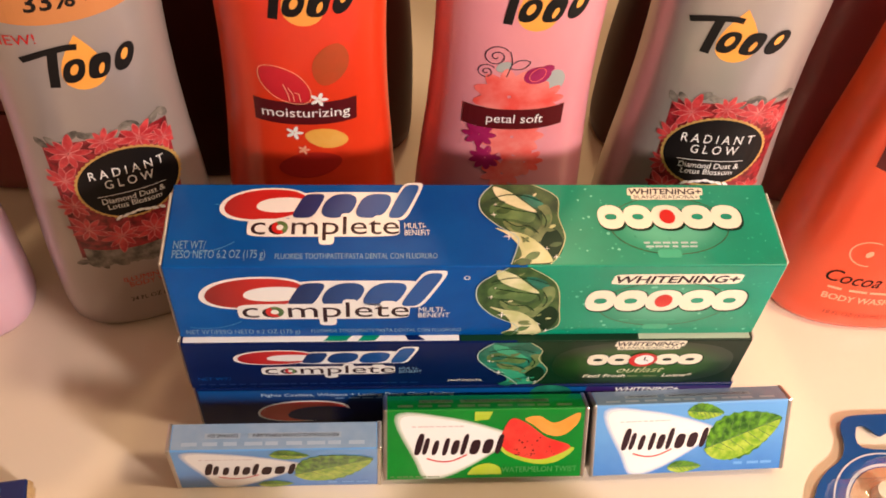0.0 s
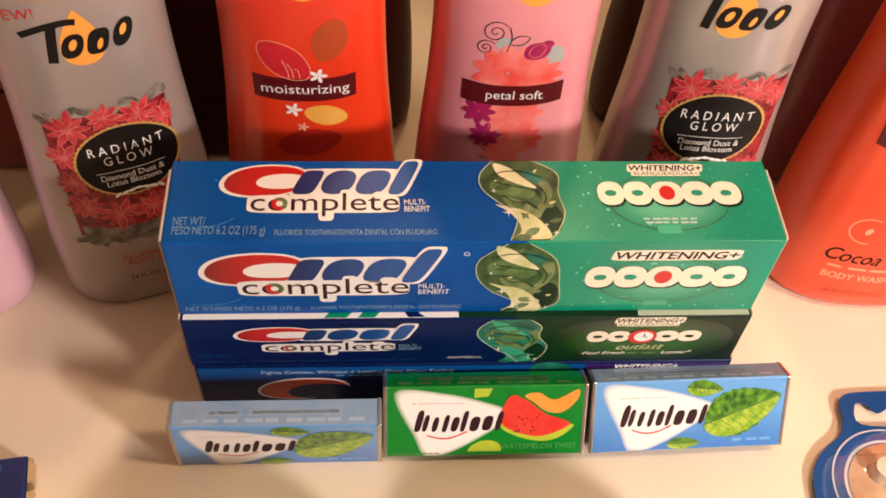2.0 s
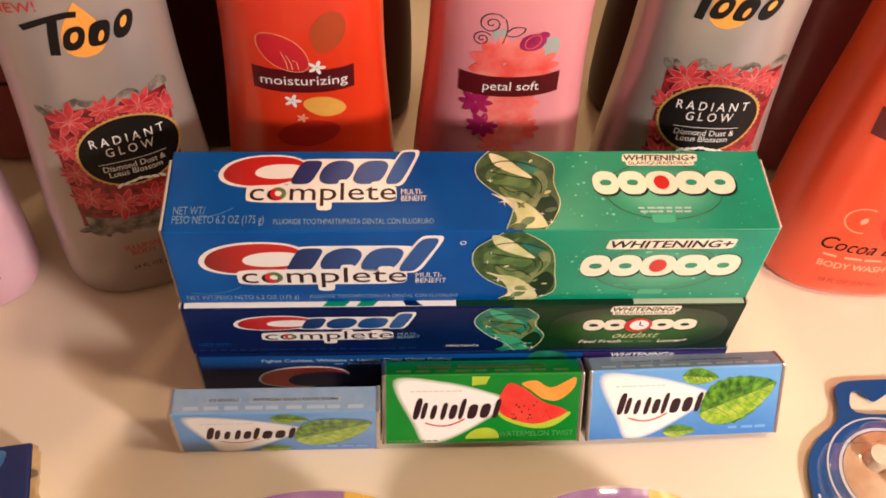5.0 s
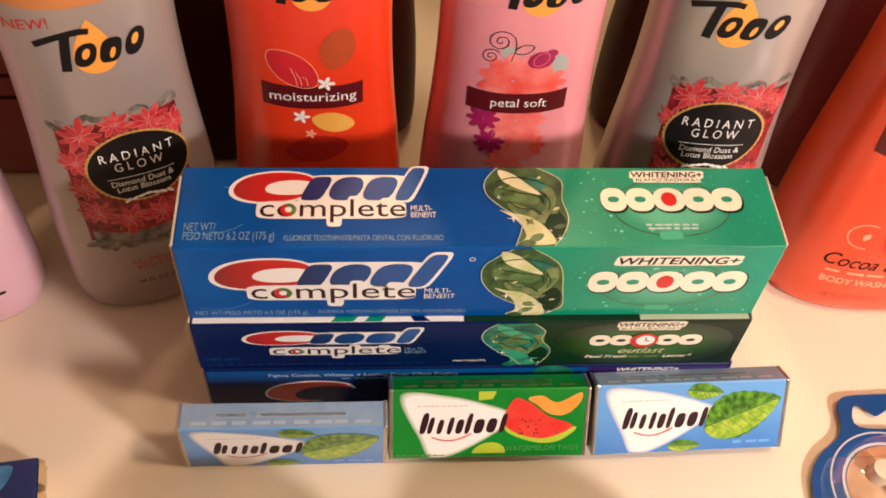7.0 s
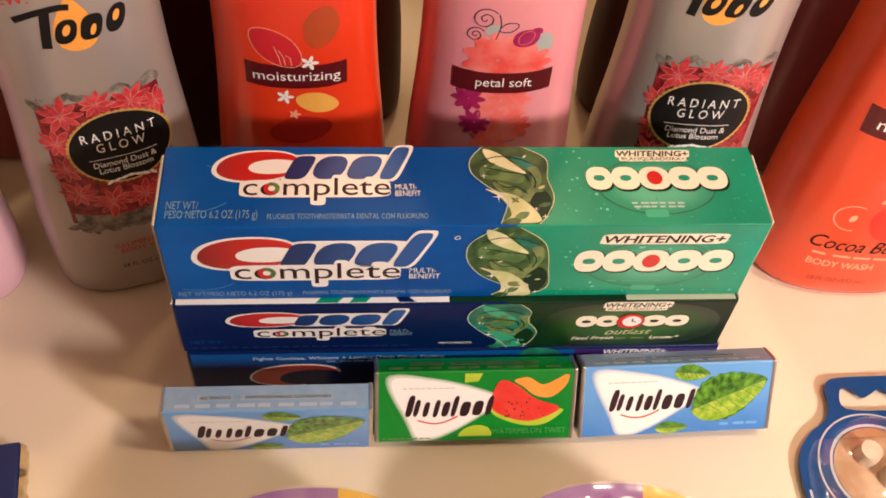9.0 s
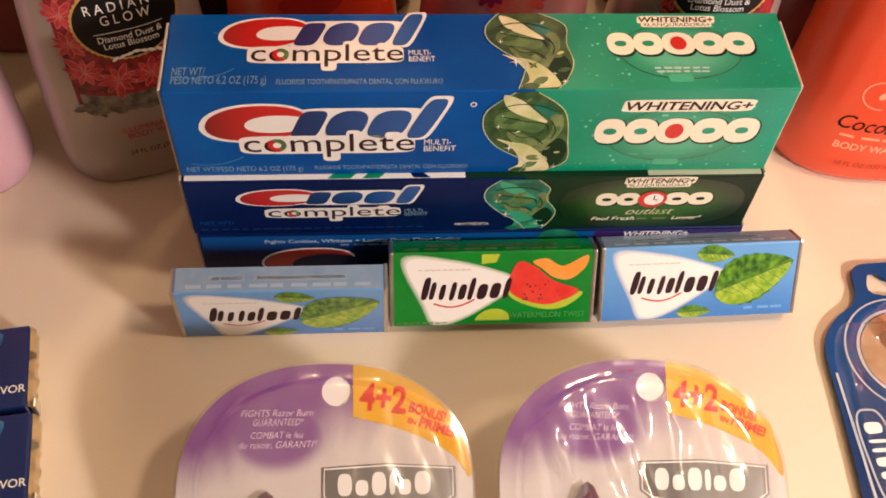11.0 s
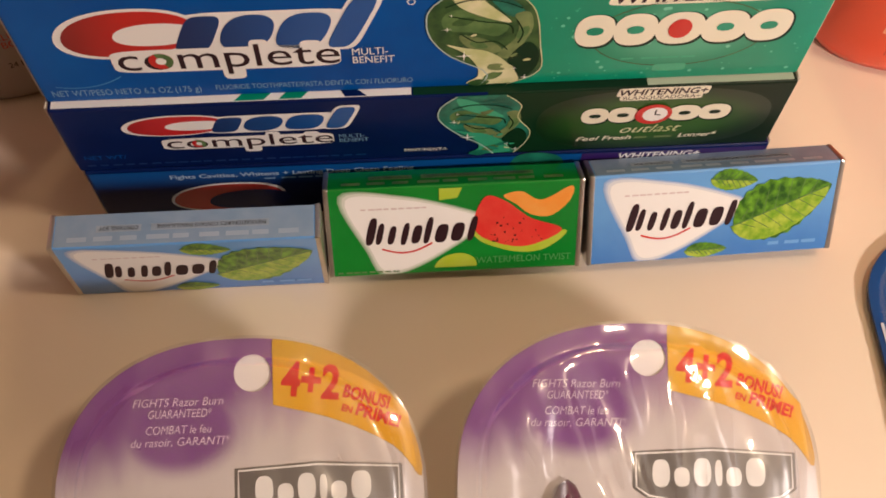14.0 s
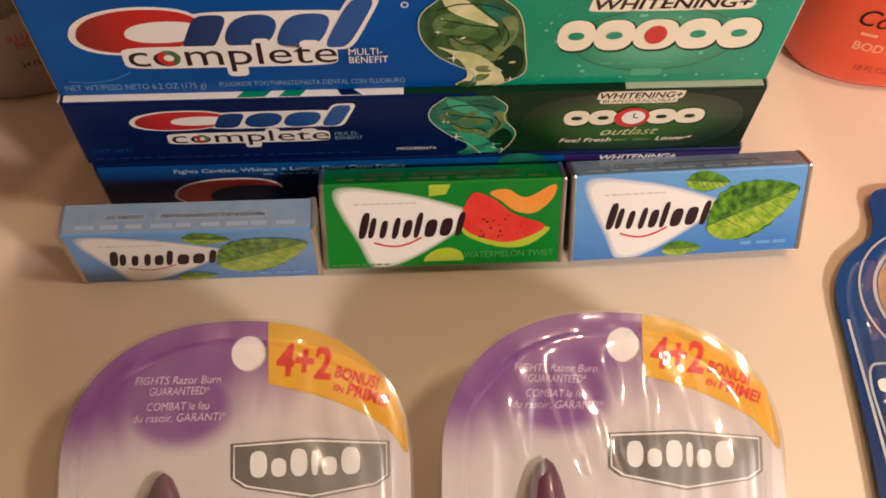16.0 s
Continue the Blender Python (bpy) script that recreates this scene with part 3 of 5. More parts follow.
part("small_print", bars(top, 0.1585, 0.1765, 0.0074, 0.0008, 6, 0.0003, seed=2), TYPEPALE, c)
part("pale_tab", fill(top, oval(0.1660, 0.0048, 0.0040, 0.0018, 5), 0.0003), GREENLIT, c)
swoosh(fr, 0.0100, 0.0268, 0.0870, 0.0168, c, 0.0001)
complete(fr, 0.0225, 0.0792, 0.0128, 0.0068, c, 0.0004)
part("lettering", words(fr, "MULTI-\nBENEFIT", 0.0828, 0.0160, 0.0040, 0.0010, 0.0108, gap=0.85), WHITE, c)
part("trade_mark_ring", ribbon(fr, oval(0.0985, 0.0350, 0.0009, 0.0009, n=16), 0.0003, True, 0.0001), WHITE, c)
part("lettering", words(fr, "NET WT/PESO NETO 6.2 OZ (175 g)", 0.0025, 0.0026, 0.0036, 0.0001, 0.0392), TYPEBLUE, c)
part("lettering", words(fr, "FLUORIDE TOOTHPASTE/PASTA DENTAL CON FLUORURO", 0.0457, 0.0030, 0.0030, 0.0001, 0.0526), TYPEBLUE, c)
part("oval_glow", fill(fr, oval(0.1680, 0.0190, 0.0230, 0.0130), 0.0001), glow("oval_front_ink", (0.07, 0.40, 0.24), (0.005, 0.26, 0.14), (0.066, 0.0, 0.019), (0.024, 1.0, 0.0135)), c, "pale oval behind the logo")
part("oval_line", ribbon(fr, oval(0.1680, 0.0190, 0.0230, 0.0130, n=48), 0.0004, True, 0.0002), LEAFDEEP, c)
rounds(fr, 0.1400, 0.1960, 0.0215, 0.0120, c, 0.0003)
plus_word(fr, "WHITENING+", 0.1480, 0.1905, 0.0318, 0.0040, c, 0.0002)
part("small_print", bars(fr, 0.154, 0.176, 0.0092, 0.0007, 4, 0.0003), GREENLIT, c)
part("pale_tab", fill(fr, oval(0.1680, 0.0052, 0.0045, 0.0016, 5), 0.0003), GREENLIT, c)
# curved hairlines of the blue print
for mp in (top, fr):
    for u, v, r in ((0.018, 0.038, 0.012), (0.010, 0.026, 0.02), (0.030, 0.045, 0.02)):
        pts = [(u + r * math.cos(a) , v - r * math.sin(a)) for a in [0.9 + 0.05 * k for k in range(20)]]
        pts = [p for p in pts if 0.001 < p[0] < 0.2 and 0.001 < p[1] < 0.0345]
        if len(pts) > 3:
            part("hairline", ribbon(mp, pts, 0.00034, up=0.00005), mat("hairline_blue", (0.05, 0.24, 0.52), 0.35), c)


# ---- gum packs ----
GUM_W, GUM_H, GUM_T = 0.0762, 0.0308, 0.0110
GUMBLUE = fade("sky_blue_wrap", (0.045, 0.20, 0.58), (0.13, 0.36, 0.72), 2, 0.0, 0.03, wobble=0.01, scale=120, coat=0.7)
GUMTOP = mat("greyish_blue_wrap", (0.24, 0.36, 0.52), 0.25, second=(0.34, 0.44, 0.58), scale=150, bump=0.12, bump_scale=160, coat=0.6)
GUMGREEN = mat("grass_green_wrap", (0.0, 0.21, 0.02), 0.25, second=(0.01, 0.28, 0.03), scale=60, coat=0.7)
MELON = mat("melon_red_ink", (0.72, 0.03, 0.025), 0.3, second=(0.80, 0.10, 0.06), scale=220, coat=0.6)
ORANGEINK = mat("melon_orange_ink", (0.85, 0.30, 0.04), 0.3, second=(0.85, 0.42, 0.10), scale=150, coat=0.6)
LEAFA = mat("mint_leaf_ink", (0.012, 0.085, 0.004), 0.3, second=(0.16, 0.40, 0.02), scale=420, amount=1.0, coat=0.6, bump=0.1)
LEAFB = mat("mint_leaf_light_ink", (0.16, 0.36, 0.012), 0.3, second=(0.46, 0.58, 0.07), scale=380, amount=1.0, coat=0.6)
LIME = mat("lime_ink", (0.42, 0.55, 0.03), 0.3, second=(0.5, 0.62, 0.1), scale=200, coat=0.6)


def mint_leaf(mp, u, v, a, b, turn, parent, up):
    c, s = math.cos(turn), math.sin(turn)
    edge = []
    for k in range(48):
        t = 2 * math.pi * k / 48
        x = a * math.cos(t) * (1.0 + 0.06 * math.cos(t))
        y = b * math.sin(t) * (0.94 if k % 2 else 1.03) * (1 - 0.28 * math.cos(t)) * abs(math.sin(t)) ** 0.45
        edge.append((u + x * c - y * s, v + x * s + y * c))
    leaf = part("mint_leaf", fill(mp, edge, up), LEAFA, parent, "green mint leaf picture")
    part("leaf_half", fill(mp, [(u + x * c - y * s, v + x * s + y * c) for x, y in [(a * math.cos(t), -0.90 * b * abs(math.sin(t)) * (1 - 0.28 * math.cos(t))) for t in [math.pi * k / 14 for k in range(15)]]], up + 0.00005), LEAFB, leaf)
    bm = bmesh.new()
    ribbon(mp, [(u - a * c, v - a * s), (u + a * c, v + a * s)], 0.0004, up=up + 0.0001, bm=bm)
    for k in range(-3, 4):
        for side in (-1, 1):
            x = a * 0.24 * k
            y = side * b * 0.75 * (1 - (k / 4.2) ** 2)
            p, q = (x - 0.10 * a, 0), (x + 0.16 * a, y)
            ribbon(mp, [(u + p[0] * c - p[1] * s, v + p[0] * s + p[1] * c), (u + q[0] * c - q[1] * s, v + q[0] * s + q[1] * c)], 0.00025, up=up + 0.0001, bm=bm)
    part("leaf_vein", bm, LEAFMID, leaf)


def gum(label, m, kind):
    """A gum pack: origin at the bottom rear edge of its left end."""
    t = thing("gum_pack", label, "chewing gum", m, "gum packs in a row")
    part("wrap", box(0, GUM_W, -GUM_T, 0, 0, GUM_H, 0.0009, 3), GUMBLUE if kind == "mint" else GUMGREEN, t, smooth=False)
    for x0, x1 in ((-0.0005, 0.0012), (GUM_W - 0.0012, GUM_W + 0.0005)):
        part("foil_end", box(x0, x1, -GUM_T - 0.0002, 0.0002, -0.0000, GUM_H + 0.0002, 0.0006, 2), SILVER, t, "crimped silver foil end")
    tp = flat(Matrix.Translation((0, -GUM_T, GUM_H)))
    if kind == "mint":
        part("top_panel", rect(0.0014, GUM_W - 0.0014, 0.0004, GUM_T - 0.0004, mp=tp), GUMTOP, t, "greyish blue top panel with tiny print")
    bm = rect(0.0285, GUM_W - 0.0142, 0.0046, 0.0068, mp=tp, up=0.0001)
    rect(0.0130, 0.0258, 0.0046, 0.0068, mp=tp, up=0.0001, bm=bm)
    part("print_strip", bm, (mat("grey_strip_ink", (0.30, 0.38, 0.48), 0.35) if kind == "mint" else LEAFMID), t, "pale strips under tiny print")
    part("lettering", words(tp, "PHENYLKETONURICS: CONTAINS PHENYLALANINE", GUM_W - 0.0150, 0.0064, 0.0018, 0.0002, 0.0310, turn=math.pi), BLACK, t)
    part("lettering", words(tp, "CONTAINS: SOY", 0.0250, 0.0064, 0.0018, 0.0002, 0.0110, turn=math.pi), BLACK, t)
    part("wrap_fold", bars(tp, 0.005, GUM_W - 0.004, 0.0018, 0.0015, 9, 0.0001, seed=9), mat("fold_grey", (0.36, 0.46, 0.58), 0.3) if kind == "mint" else LEAFMID, t)
    mp = flat(Matrix.Translation((0, -GUM_T, 0)) @ Euler((math.pi / 2, 0, 0)).to_matrix().to_4x4())
    W, Hh = GUM_W, GUM_H
    halo = spline([(0.07 * W, 0.90 * Hh), (0.30 * W, 0.88 * Hh), (0.52 * W, 0.73 * Hh), (0.62 * W, 0.60 * Hh), (0.56 * W, 0.44 * Hh), (0.36 * W, 0.12 * Hh), (0.22 * W, 0.03 * Hh), (0.16 * W, 0.30 * Hh)], 6)
    cu = sum(p[0] for p in halo) / len(halo)
    cv = sum(p[1] for p in halo) / len(halo)
    for q, grow in enumerate((1.07, 1.04, 1.01)):
        f = (0.30, 0.55, 0.80)[q]
        ink = [a + (b - a) * f for a, b in zip((0.10, 0.30, 0.68) if kind == "mint" else (0.0, 0.22, 0.02), (0.85, 0.82, 0.76))]
        part("halo", fill(mp, [(min(max(cu + (u - cu) * grow, 0.0014), W), min(max(cv + (v - cv) * grow, 0.0006), Hh - 0.0008)) for u, v in halo], 0.00003 * q), mat("halo_ink", ink, 0.3, coat=0.6), t)
    part("white_patch", fill(mp, [(cu + (u - cu) * 0.97, cv + (v - cv) * 0.95) for u, v in halo], 0.0001), WHITE, t, "white pointed patch for the logo")
    # the logo as plain slanted strokes and a red curve
    shapes = []
    for a, w_, h_, dv in ((0.172, 0.017, 0.155, 0.03), (0.205, 0.013, 0.120, 0.0), (0.252, 0.014, 0.105, -0.02), (0.304, 0.013, 0.125, -0.01), (0.350, 0.018, 0.105, -0.02), (0.396, 0.013, 0.150, 0.02), (0.448, 0.024, 0.105, -0.02), (0.512, 0.024, 0.105, -0.01), (0.570, 0.014, 0.140, 0.02)):
        shapes.append(oval(a * W, (0.49 + dv) * Hh, w_ * W, h_ * Hh, 3.0, 0.22, n=20))
    pieces("logo_stroke", mp, shapes, DARKTYPE, t, 0.0002)
    part("logo_curve", ribbon(mp, [(W * (0.21 + 0.20 * k / 10), Hh * (0.315 - 0.075 * math.sin(math.pi * k / 10) + 0.05 * k / 10)) for k in range(11)], 0.0006, up=0.0002), REDDOT, t, "thin red curve")
    part("small_print", bars(mp, 0.135 * W, 0.40 * W, 0.76 * Hh, 0.0005, 9, 0.0002), mat("pale_type", (0.66, 0.54, 0.52), 0.4), t)
    if kind == "mint":
        mint_leaf(mp, 0.765 * W, 0.54 * Hh, 0.205 * W, 0.325 * Hh, 0.40, t, 0.0003)
        mint_leaf(mp, 0.565 * W, 0.87 * Hh, 0.092 * W, 0.115 * Hh, -0.10, t, 0.0002)
        mint_leaf(mp, 0.48 * W, 0.10 * Hh, 0.085 * W, 0.085 * Hh, 0.0, t, 0.0002)
        part("small_print", bars(mp, 0.74 * W, 0.95 * W, 0.10 * Hh, 0.0012, 3, 0.0001), mat("ice_ink", (0.16, 0.38, 0.72), 0.3), t)
    else:
        part("melon_rind", fill(mp, spline([(0.585 * W, 0.52 * Hh), (0.60 * W, 0.36 * Hh), (0.74 * W, 0.22 * Hh), (0.86 * W, 0.24 * Hh), (0.945 * W, 0.44 * Hh), (0.80 * W, 0.42 * Hh)]), 0.0002), LIME, t, "pale green melon rind")
        melon = part("melon_slice", fill(mp, spline([(0.575 * W, 0.60 * Hh), (0.62 * W, 0.86 * Hh), (0.70 * W, 0.80 * Hh), (0.80 * W, 0.60 * Hh), (0.925 * W, 0.46 * Hh), (0.82 * W, 0.30 * Hh), (0.72 * W, 0.29 * Hh), (0.60 * W, 0.42 * Hh)]), 0.0003), MELON, t, "red watermelon slice picture")
        part("fruit_curve", fill(mp, spline([(0.69 * W, 0.86 * Hh), (0.76 * W, 0.90 * Hh), (0.84 * W, 0.80 * Hh), (0.955 * W, 0.94 * Hh), (0.95 * W, 0.78 * Hh), (0.88 * W, 0.62 * Hh), (0.80 * W, 0.64 * Hh), (0.74 * W, 0.76 * Hh)]), 0.00025), ORANGEINK, t, "orange melon slice picture")
        part("pip_scatter", dots(mp, 0.64 * W, 0.84 * W, 0.36 * Hh, 0.62 * Hh, 16, 0.0003, 0.0004, 8), BLACK, melon)
        part("pip_row", dots(mp, 0.65 * W, 0.86 * W, 0.335 * Hh, 0.37 * Hh, 9, 0.0003, 0.0004, 9), DARKTYPE, melon)
        part("lime_slice", fill(mp, oval(0.500 * W, 0.07 * Hh, 0.085 * W, 0.16 * Hh, 2, 0.2)[:19], 0.0002), LIME, t, "lime slice picture")
        part("lime_chip", fill(mp, [(0.44 * W, 0.97 * Hh), (0.53 * W, 0.97 * Hh), (0.51 * W, 0.86 * Hh), (0.44 * W, 0.84 * Hh)], 0.0002), LIME, t)
        part("lettering", words(mp, "WATERMELON TWIST", 0.585 * W, 0.10 * Hh, 0.0034, 0.0004, 0.38 * W), mat("pale_green_type", (0.07, 0.34, 0.08), 0.35), t)
        part("small_print", bars(mp, 0.03 * W, 0.28 * W, 0.04 * Hh, 0.0006, 8, 0.0001), LEAFMID, t)
    return t


gum("sky blue mint gum pack standing upright", pose(-0.1087, -0.0180, 0, 0, 0, 0.0), "mint")
gum("green watermelon gum pack leaning on the cartons", pose(-0.0310, -0.0204, 0, -30, 0, 0.0), "melon")
gum("sky blue mint gum pack leaning back on the cartons", pose(0.0478, -0.0208, 0, -32, 0, 1.5), "mint")


# ---- body wash bottles ----
PROFILE = [(0.0, 0.0295, 0.0185), (0.0012, 0.0320, 0.0210), (0.004, 0.0334, 0.0222), (0.012, 0.0340, 0.0228), (0.030, 0.0340, 0.0228), (0.050, 0.0335, 0.0224), (0.070, 0.0322, 0.0215), (0.090, 0.0306, 0.0205), (0.110, 0.0295, 0.0198), (0.130, 0.0290, 0.0195), (0.155, 0.0292, 0.0196), (0.180, 0.0285, 0.0190), (0.198, 0.0240, 0.0172), (0.208, 0.0165, 0.0150), (0.212, 0.0130, 0.0130)]
ROUND = 2.5


def girth(z):
    for (z0, a0, b0), (z1, a1, b1) in zip(PROFILE, PROFILE[1:]):
        if z <= z1:
            s = (z - z0) / (z1 - z0)
            return a0 + (a1 - a0) * s, b0 + (b1 - b0) * s
    return PROFILE[-1][1:]


def on_bottle(off=0.0002):
    def mp(u, v, up=0.0):
        a, b = girth(max(v, 0.0))
        q = min(abs(u) / a, 0.985)
        y = b * (1 - q ** ROUND) ** (1 / ROUND)
        n = Vector((math.copysign(q ** (ROUND - 1) / a, u), -(y / b) ** (ROUND - 1) / b, 0)).normalized()
        return Vector((math.copysign(q * a, u), -y, v)) + n * (off * 0.5 + up * 0.3)
    return mp


def bottle(label, m, plastic, cap_material):
    t = thing("body_wash_bottle", label, "body wash", m, "body wash bottles")
    bm = bmesh.new()
    zs = [p[0] for p in PROFILE[:4]] + [0.012 + 0.01 * k for k in range(1, 19)] + [p[0] for p in PROFILE[-3:]]
    zs = sorted(set(round(z, 4) for z in zs))
    n, rows = 56, []
    for z in zs:
        a, b = girth(z)
        rows.append([bm.verts.new((x, y, z)) for x, y in oval(0, 0, a, b, ROUND, n=n)])
    for r0, r1 in zip(rows, rows[1:]):
        for i in range(n):
            bm.faces.new((r0[i], r0[(i + 1) % n], r1[(i + 1) % n], r1[i]))
    bm.faces.new(list(reversed(rows[0])))
    bm.faces.new(rows[-1])
    part("shell", bm, plastic, t, smooth=True)
    bm = bmesh.new()
    bmesh.ops.create_cone(bm, cap_ends=True, segments=32, radius1=0.0150, radius2=0.0140, depth=0.022, matrix=Matrix.Translation((0, 0, 0.2232)))
    bmesh.ops.bevel(bm, geom=[e for e in bm.edges if e.is_boundary or abs(e.verts[0].co.z - e.verts[1].co.z) < 1e-6], offset=0.001, segments=2, affect="EDGES")
    part("cap", bm, cap_material, t, "round flip cap")
    return t


DROP = fade("gold_drop_ink", (0.85, 0.55, 0.20), (0.92, 0.38, 0.06), 2, 0.11, 0.135)
BAND = mat("dark_red_band_ink", (0.09, 0.006, 0.008), 0.35, second=(0.14, 0.008, 0.012), scale=40)
PETAL = mat("coral_petal_ink", (0.85, 0.09, 0.07), 0.4, second=(0.90, 0.25, 0.22), scale=120, amount=1.0)
ROSE = mat("magenta_rose_ink", (0.34, 0.01, 0.09), 0.35, second=(0.5, 0.03, 0.15), scale=200)
GREYLEAF = mat("grey_teal_ink", (0.40, 0.42, 0.40), 0.4)
DARKLINE = mat("dark_line_ink", (0.06, 0.03, 0.05), 0.4)
LOTUS = mat("lotus_red_ink", (0.11, 0.003, 0.006), 0.4, second=(0.42, 0.02, 0.03), scale=330, amount=1.0)
LOTUSGREY = mat("lotus_grey_ink", (0.07, 0.06, 0.05), 0.45, second=(0.34, 0.30, 0.25), scale=230, amount=1.0)
LOTUSLIT = mat("lotus_bright_ink", (0.40, 0.010, 0.02), 0.4, second=(0.68, 0.07, 0.07), scale=260, amount=1.0)
PETALEDGE = mat("petal_edge_ink", (0.72, 0.24, 0.22), 0.4, second=(0.45, 0.05, 0.06), scale=300, amount=1.0)
GOLDINK = mat("gold_ink", (0.65, 0.40, 0.12), 0.35, metal=0.3)
PALEPRINT = mat("pale_orange_print", (0.90, 0.40, 0.25), 0.4)


def drop_logo(t, mp, u, v, s, drop=True):
    """A gold drop with a plain black brush-like word mark in front of it."""
    if drop:
        pts = [(u + s * 0.50 * math.sin(a) * (0.5 - 0.5 * math.cos(a)) ** 0.55, v + s * (0.12 + 0.62 * math.cos(a))) for a in [2 * math.pi * k / 40 for k in range(40)]]
        part("gold_drop", rings(mp, pts, (u, v - 0.12 * s), 4), DROP, t, "golden drop behind the word mark")
    bm = bmesh.new()
    ribbon(mp, spline([(u - 0.95 * s, v + 0.32 * s), (u - 0.6 * s, v + 0.44 * s), (u - 0.2 * s, v + 0.50 * s), (u + 0.02 * s, v + 0.47 * s)], 5, False), 0.13 * s, up=0.0002, bm=bm)
    ribbon(mp, spline([(u - 0.42 * s, v + 0.46 * s), (u - 0.48 * s, v + 0.10 * s), (u - 0.55 * s, v - 0.42 * s)], 5, False), 0.17 * s, up=0.00022, bm=bm)
    rings(mp, oval(u - 0.16 * s, v - 0.03 * s, 0.19 * s, 0.26 * s, 2.4, 0.25), n=3, up=0.00026, bm=bm)
    rings(mp, oval(u + 0.28 * s, v - 0.02 * s, 0.19 * s, 0.27 * s, 3.0, 0.25), n=3, up=0.00030, bm=bm)
    rings(mp, oval(u + 0.72 * s, v + 0.04 * s, 0.17 * s, 0.29 * s, 2.2, 0.30), n=3, up=0.00034, bm=bm)
    part("word_mark", bm, BLACK, t, "black brush-like word mark")
    bm = bmesh.new()
    for du, dv, w_ in ((-0.15, 0.0, 0.07), (0.30, -0.08, 0.05), (0.73, 0.10, 0.06)):
        rings(mp, oval(u + du * s, v + dv * s, w_ * s, 0.12 * s, 2, 0.3, n=14), n=1, up=0.0005, bm=bm)
    part("word_mark_gap", bm, DROP, t)


def flower(mp, u, v, r, petals, t, material, up=0.0, name="flower"):
    bm = bmesh.new()
    for k in range(petals):
        a = 2 * math.pi * k / petals
        rings(mp, oval(u + 0.55 * r * math.cos(a), v + 0.55 * r * math.sin(a), 0.5 * r, 0.24 * r, 1.8, 0, a, 12), n=2, up=up + 0.00003 * k, bm=bm)
    part(name, bm, material, t)


def radiant(t, du=0.0, dv=0.0, ou=0.0, size=1.0, mark=(0.0, 0.141)):
    """The lotus picture with the black scalloped oval, ou off its middle."""
    wrap = on_bottle()

    def mp(u, v, up=0.0):
        return wrap(u + du, v + dv, up)

    def om(u, v, up=0.0):
        return wrap(u * size + du + ou, (v - 0.0865) * size + 0.0865 + dv, up)
    drop_logo(t, mp, *mark, 0.0182)
    part("lotus_picture", rect(-0.0205, 0.0215, 0.050, 0.110, 20, 8, mp=mp), LOTUS, t, "red lotus flower picture")
    part("lotus_foot", rect(-0.0190, 0.0205, 0.044, 0.0525, 20, 3, mp=mp, up=0.0001, bow=0.003), LOTUSGREY, t, "grey leafy border")
    r = random.Random(4)
    bm = bmesh.new()
    for k in range(26):
        u, low = -0.0205 + 0.041 * (k % 13) / 12, k > 12
        v = 0.0440 + 0.0025 * (u / 0.02) ** 2 if low else 0.1110
        rings(mp, oval(u, v + r.uniform(-0.002, 0.0025), 0.0030, 0.0015, 1.6, 0, r.uniform(-1.3, 1.3), 12), n=2, up=0.0001 + 0.00002 * k, bm=bm)
    tagged(part("lotus_border", bm, LOTUSGREY, t), kind="stuff")
    # overlapping petals, each with a thin paler edge
    petals, edges = bmesh.new(), bmesh.new()
    spots = [(-0.013, 0.105, 0.0085), (0.011, 0.106, 0.0080), (-0.001, 0.108, 0.0065), (-0.017, 0.092, 0.0070), (-0.017, 0.079, 0.0075), (-0.015, 0.066, 0.0080), (-0.004, 0.060, 0.0085), (0.008, 0.060, 0.0080), (0.018, 0.066, 0.0065), (0.019, 0.102, 0.0060)]
    for q, (cu, cv, rad) in enumerate(spots):
        for k in range(9):
            turn = 2 * math.pi * k / 9 + q
            reach = rad * r.uniform(0.75, 1.1)
            pts = oval(cu + 0.52 * reach * math.cos(turn), cv + 0.52 * reach * math.sin(turn), 0.48 * reach, 0.17 * reach, 1.5, 0, turn, 14)
            pts = [(min(max(u, -0.0225), 0.0222), v) for u, v in pts]
            up = 0.0003 + 0.00002 * (q + k)
            rings(mp, pts, n=2, up=up, bm=petals)
            ribbon(mp, pts, 0.00028, True, up=up + 0.00012, bm=edges)
    tagged(part("lotus_petals", petals, LOTUSLIT, t), kind="stuff")
    tagged(part("petal_edges", edges, PETALEDGE, t), kind="stuff")
    ring = [((0.0197 + 0.0006 * (k % 2)) * math.cos(2 * math.pi * k / 96), 0.0865 + (0.0182 + 0.0006 * (k % 2)) * math.sin(2 * math.pi * k / 96)) for k in range(96)]
    part("gold_scallop", rings(om, ring, (0.0, 0.0865), 6, up=0.0013), GOLDINK, t, "gold scalloped rim")
    part("black_oval", rings(om, oval(0.0, 0.0865, 0.0190, 0.0175, n=48), (0.0, 0.0865), 6, up=0.0015), BLACK, t, "black oval label")
    part("lettering", words(om, "R A D I A N T\nG L O W", 0.0, 0.0915, 0.0064, 0.0018, 0.0280, align="CENTER", gap=0.88), WHITE, t)
    part("oval_rule", ribbon(om, [(-0.013 + 0.0026 * k, 0.0822) for k in range(11)], 0.0003, up=0.0018), WHITE, t)
    part("lettering", words(om, "Diamond Dust &\nLotus Blossom", 0.0, 0.0780, 0.0042, 0.0018, 0.024, align="CENTER", gap=0.8), WHITE, t)
    bm = bmesh.new()
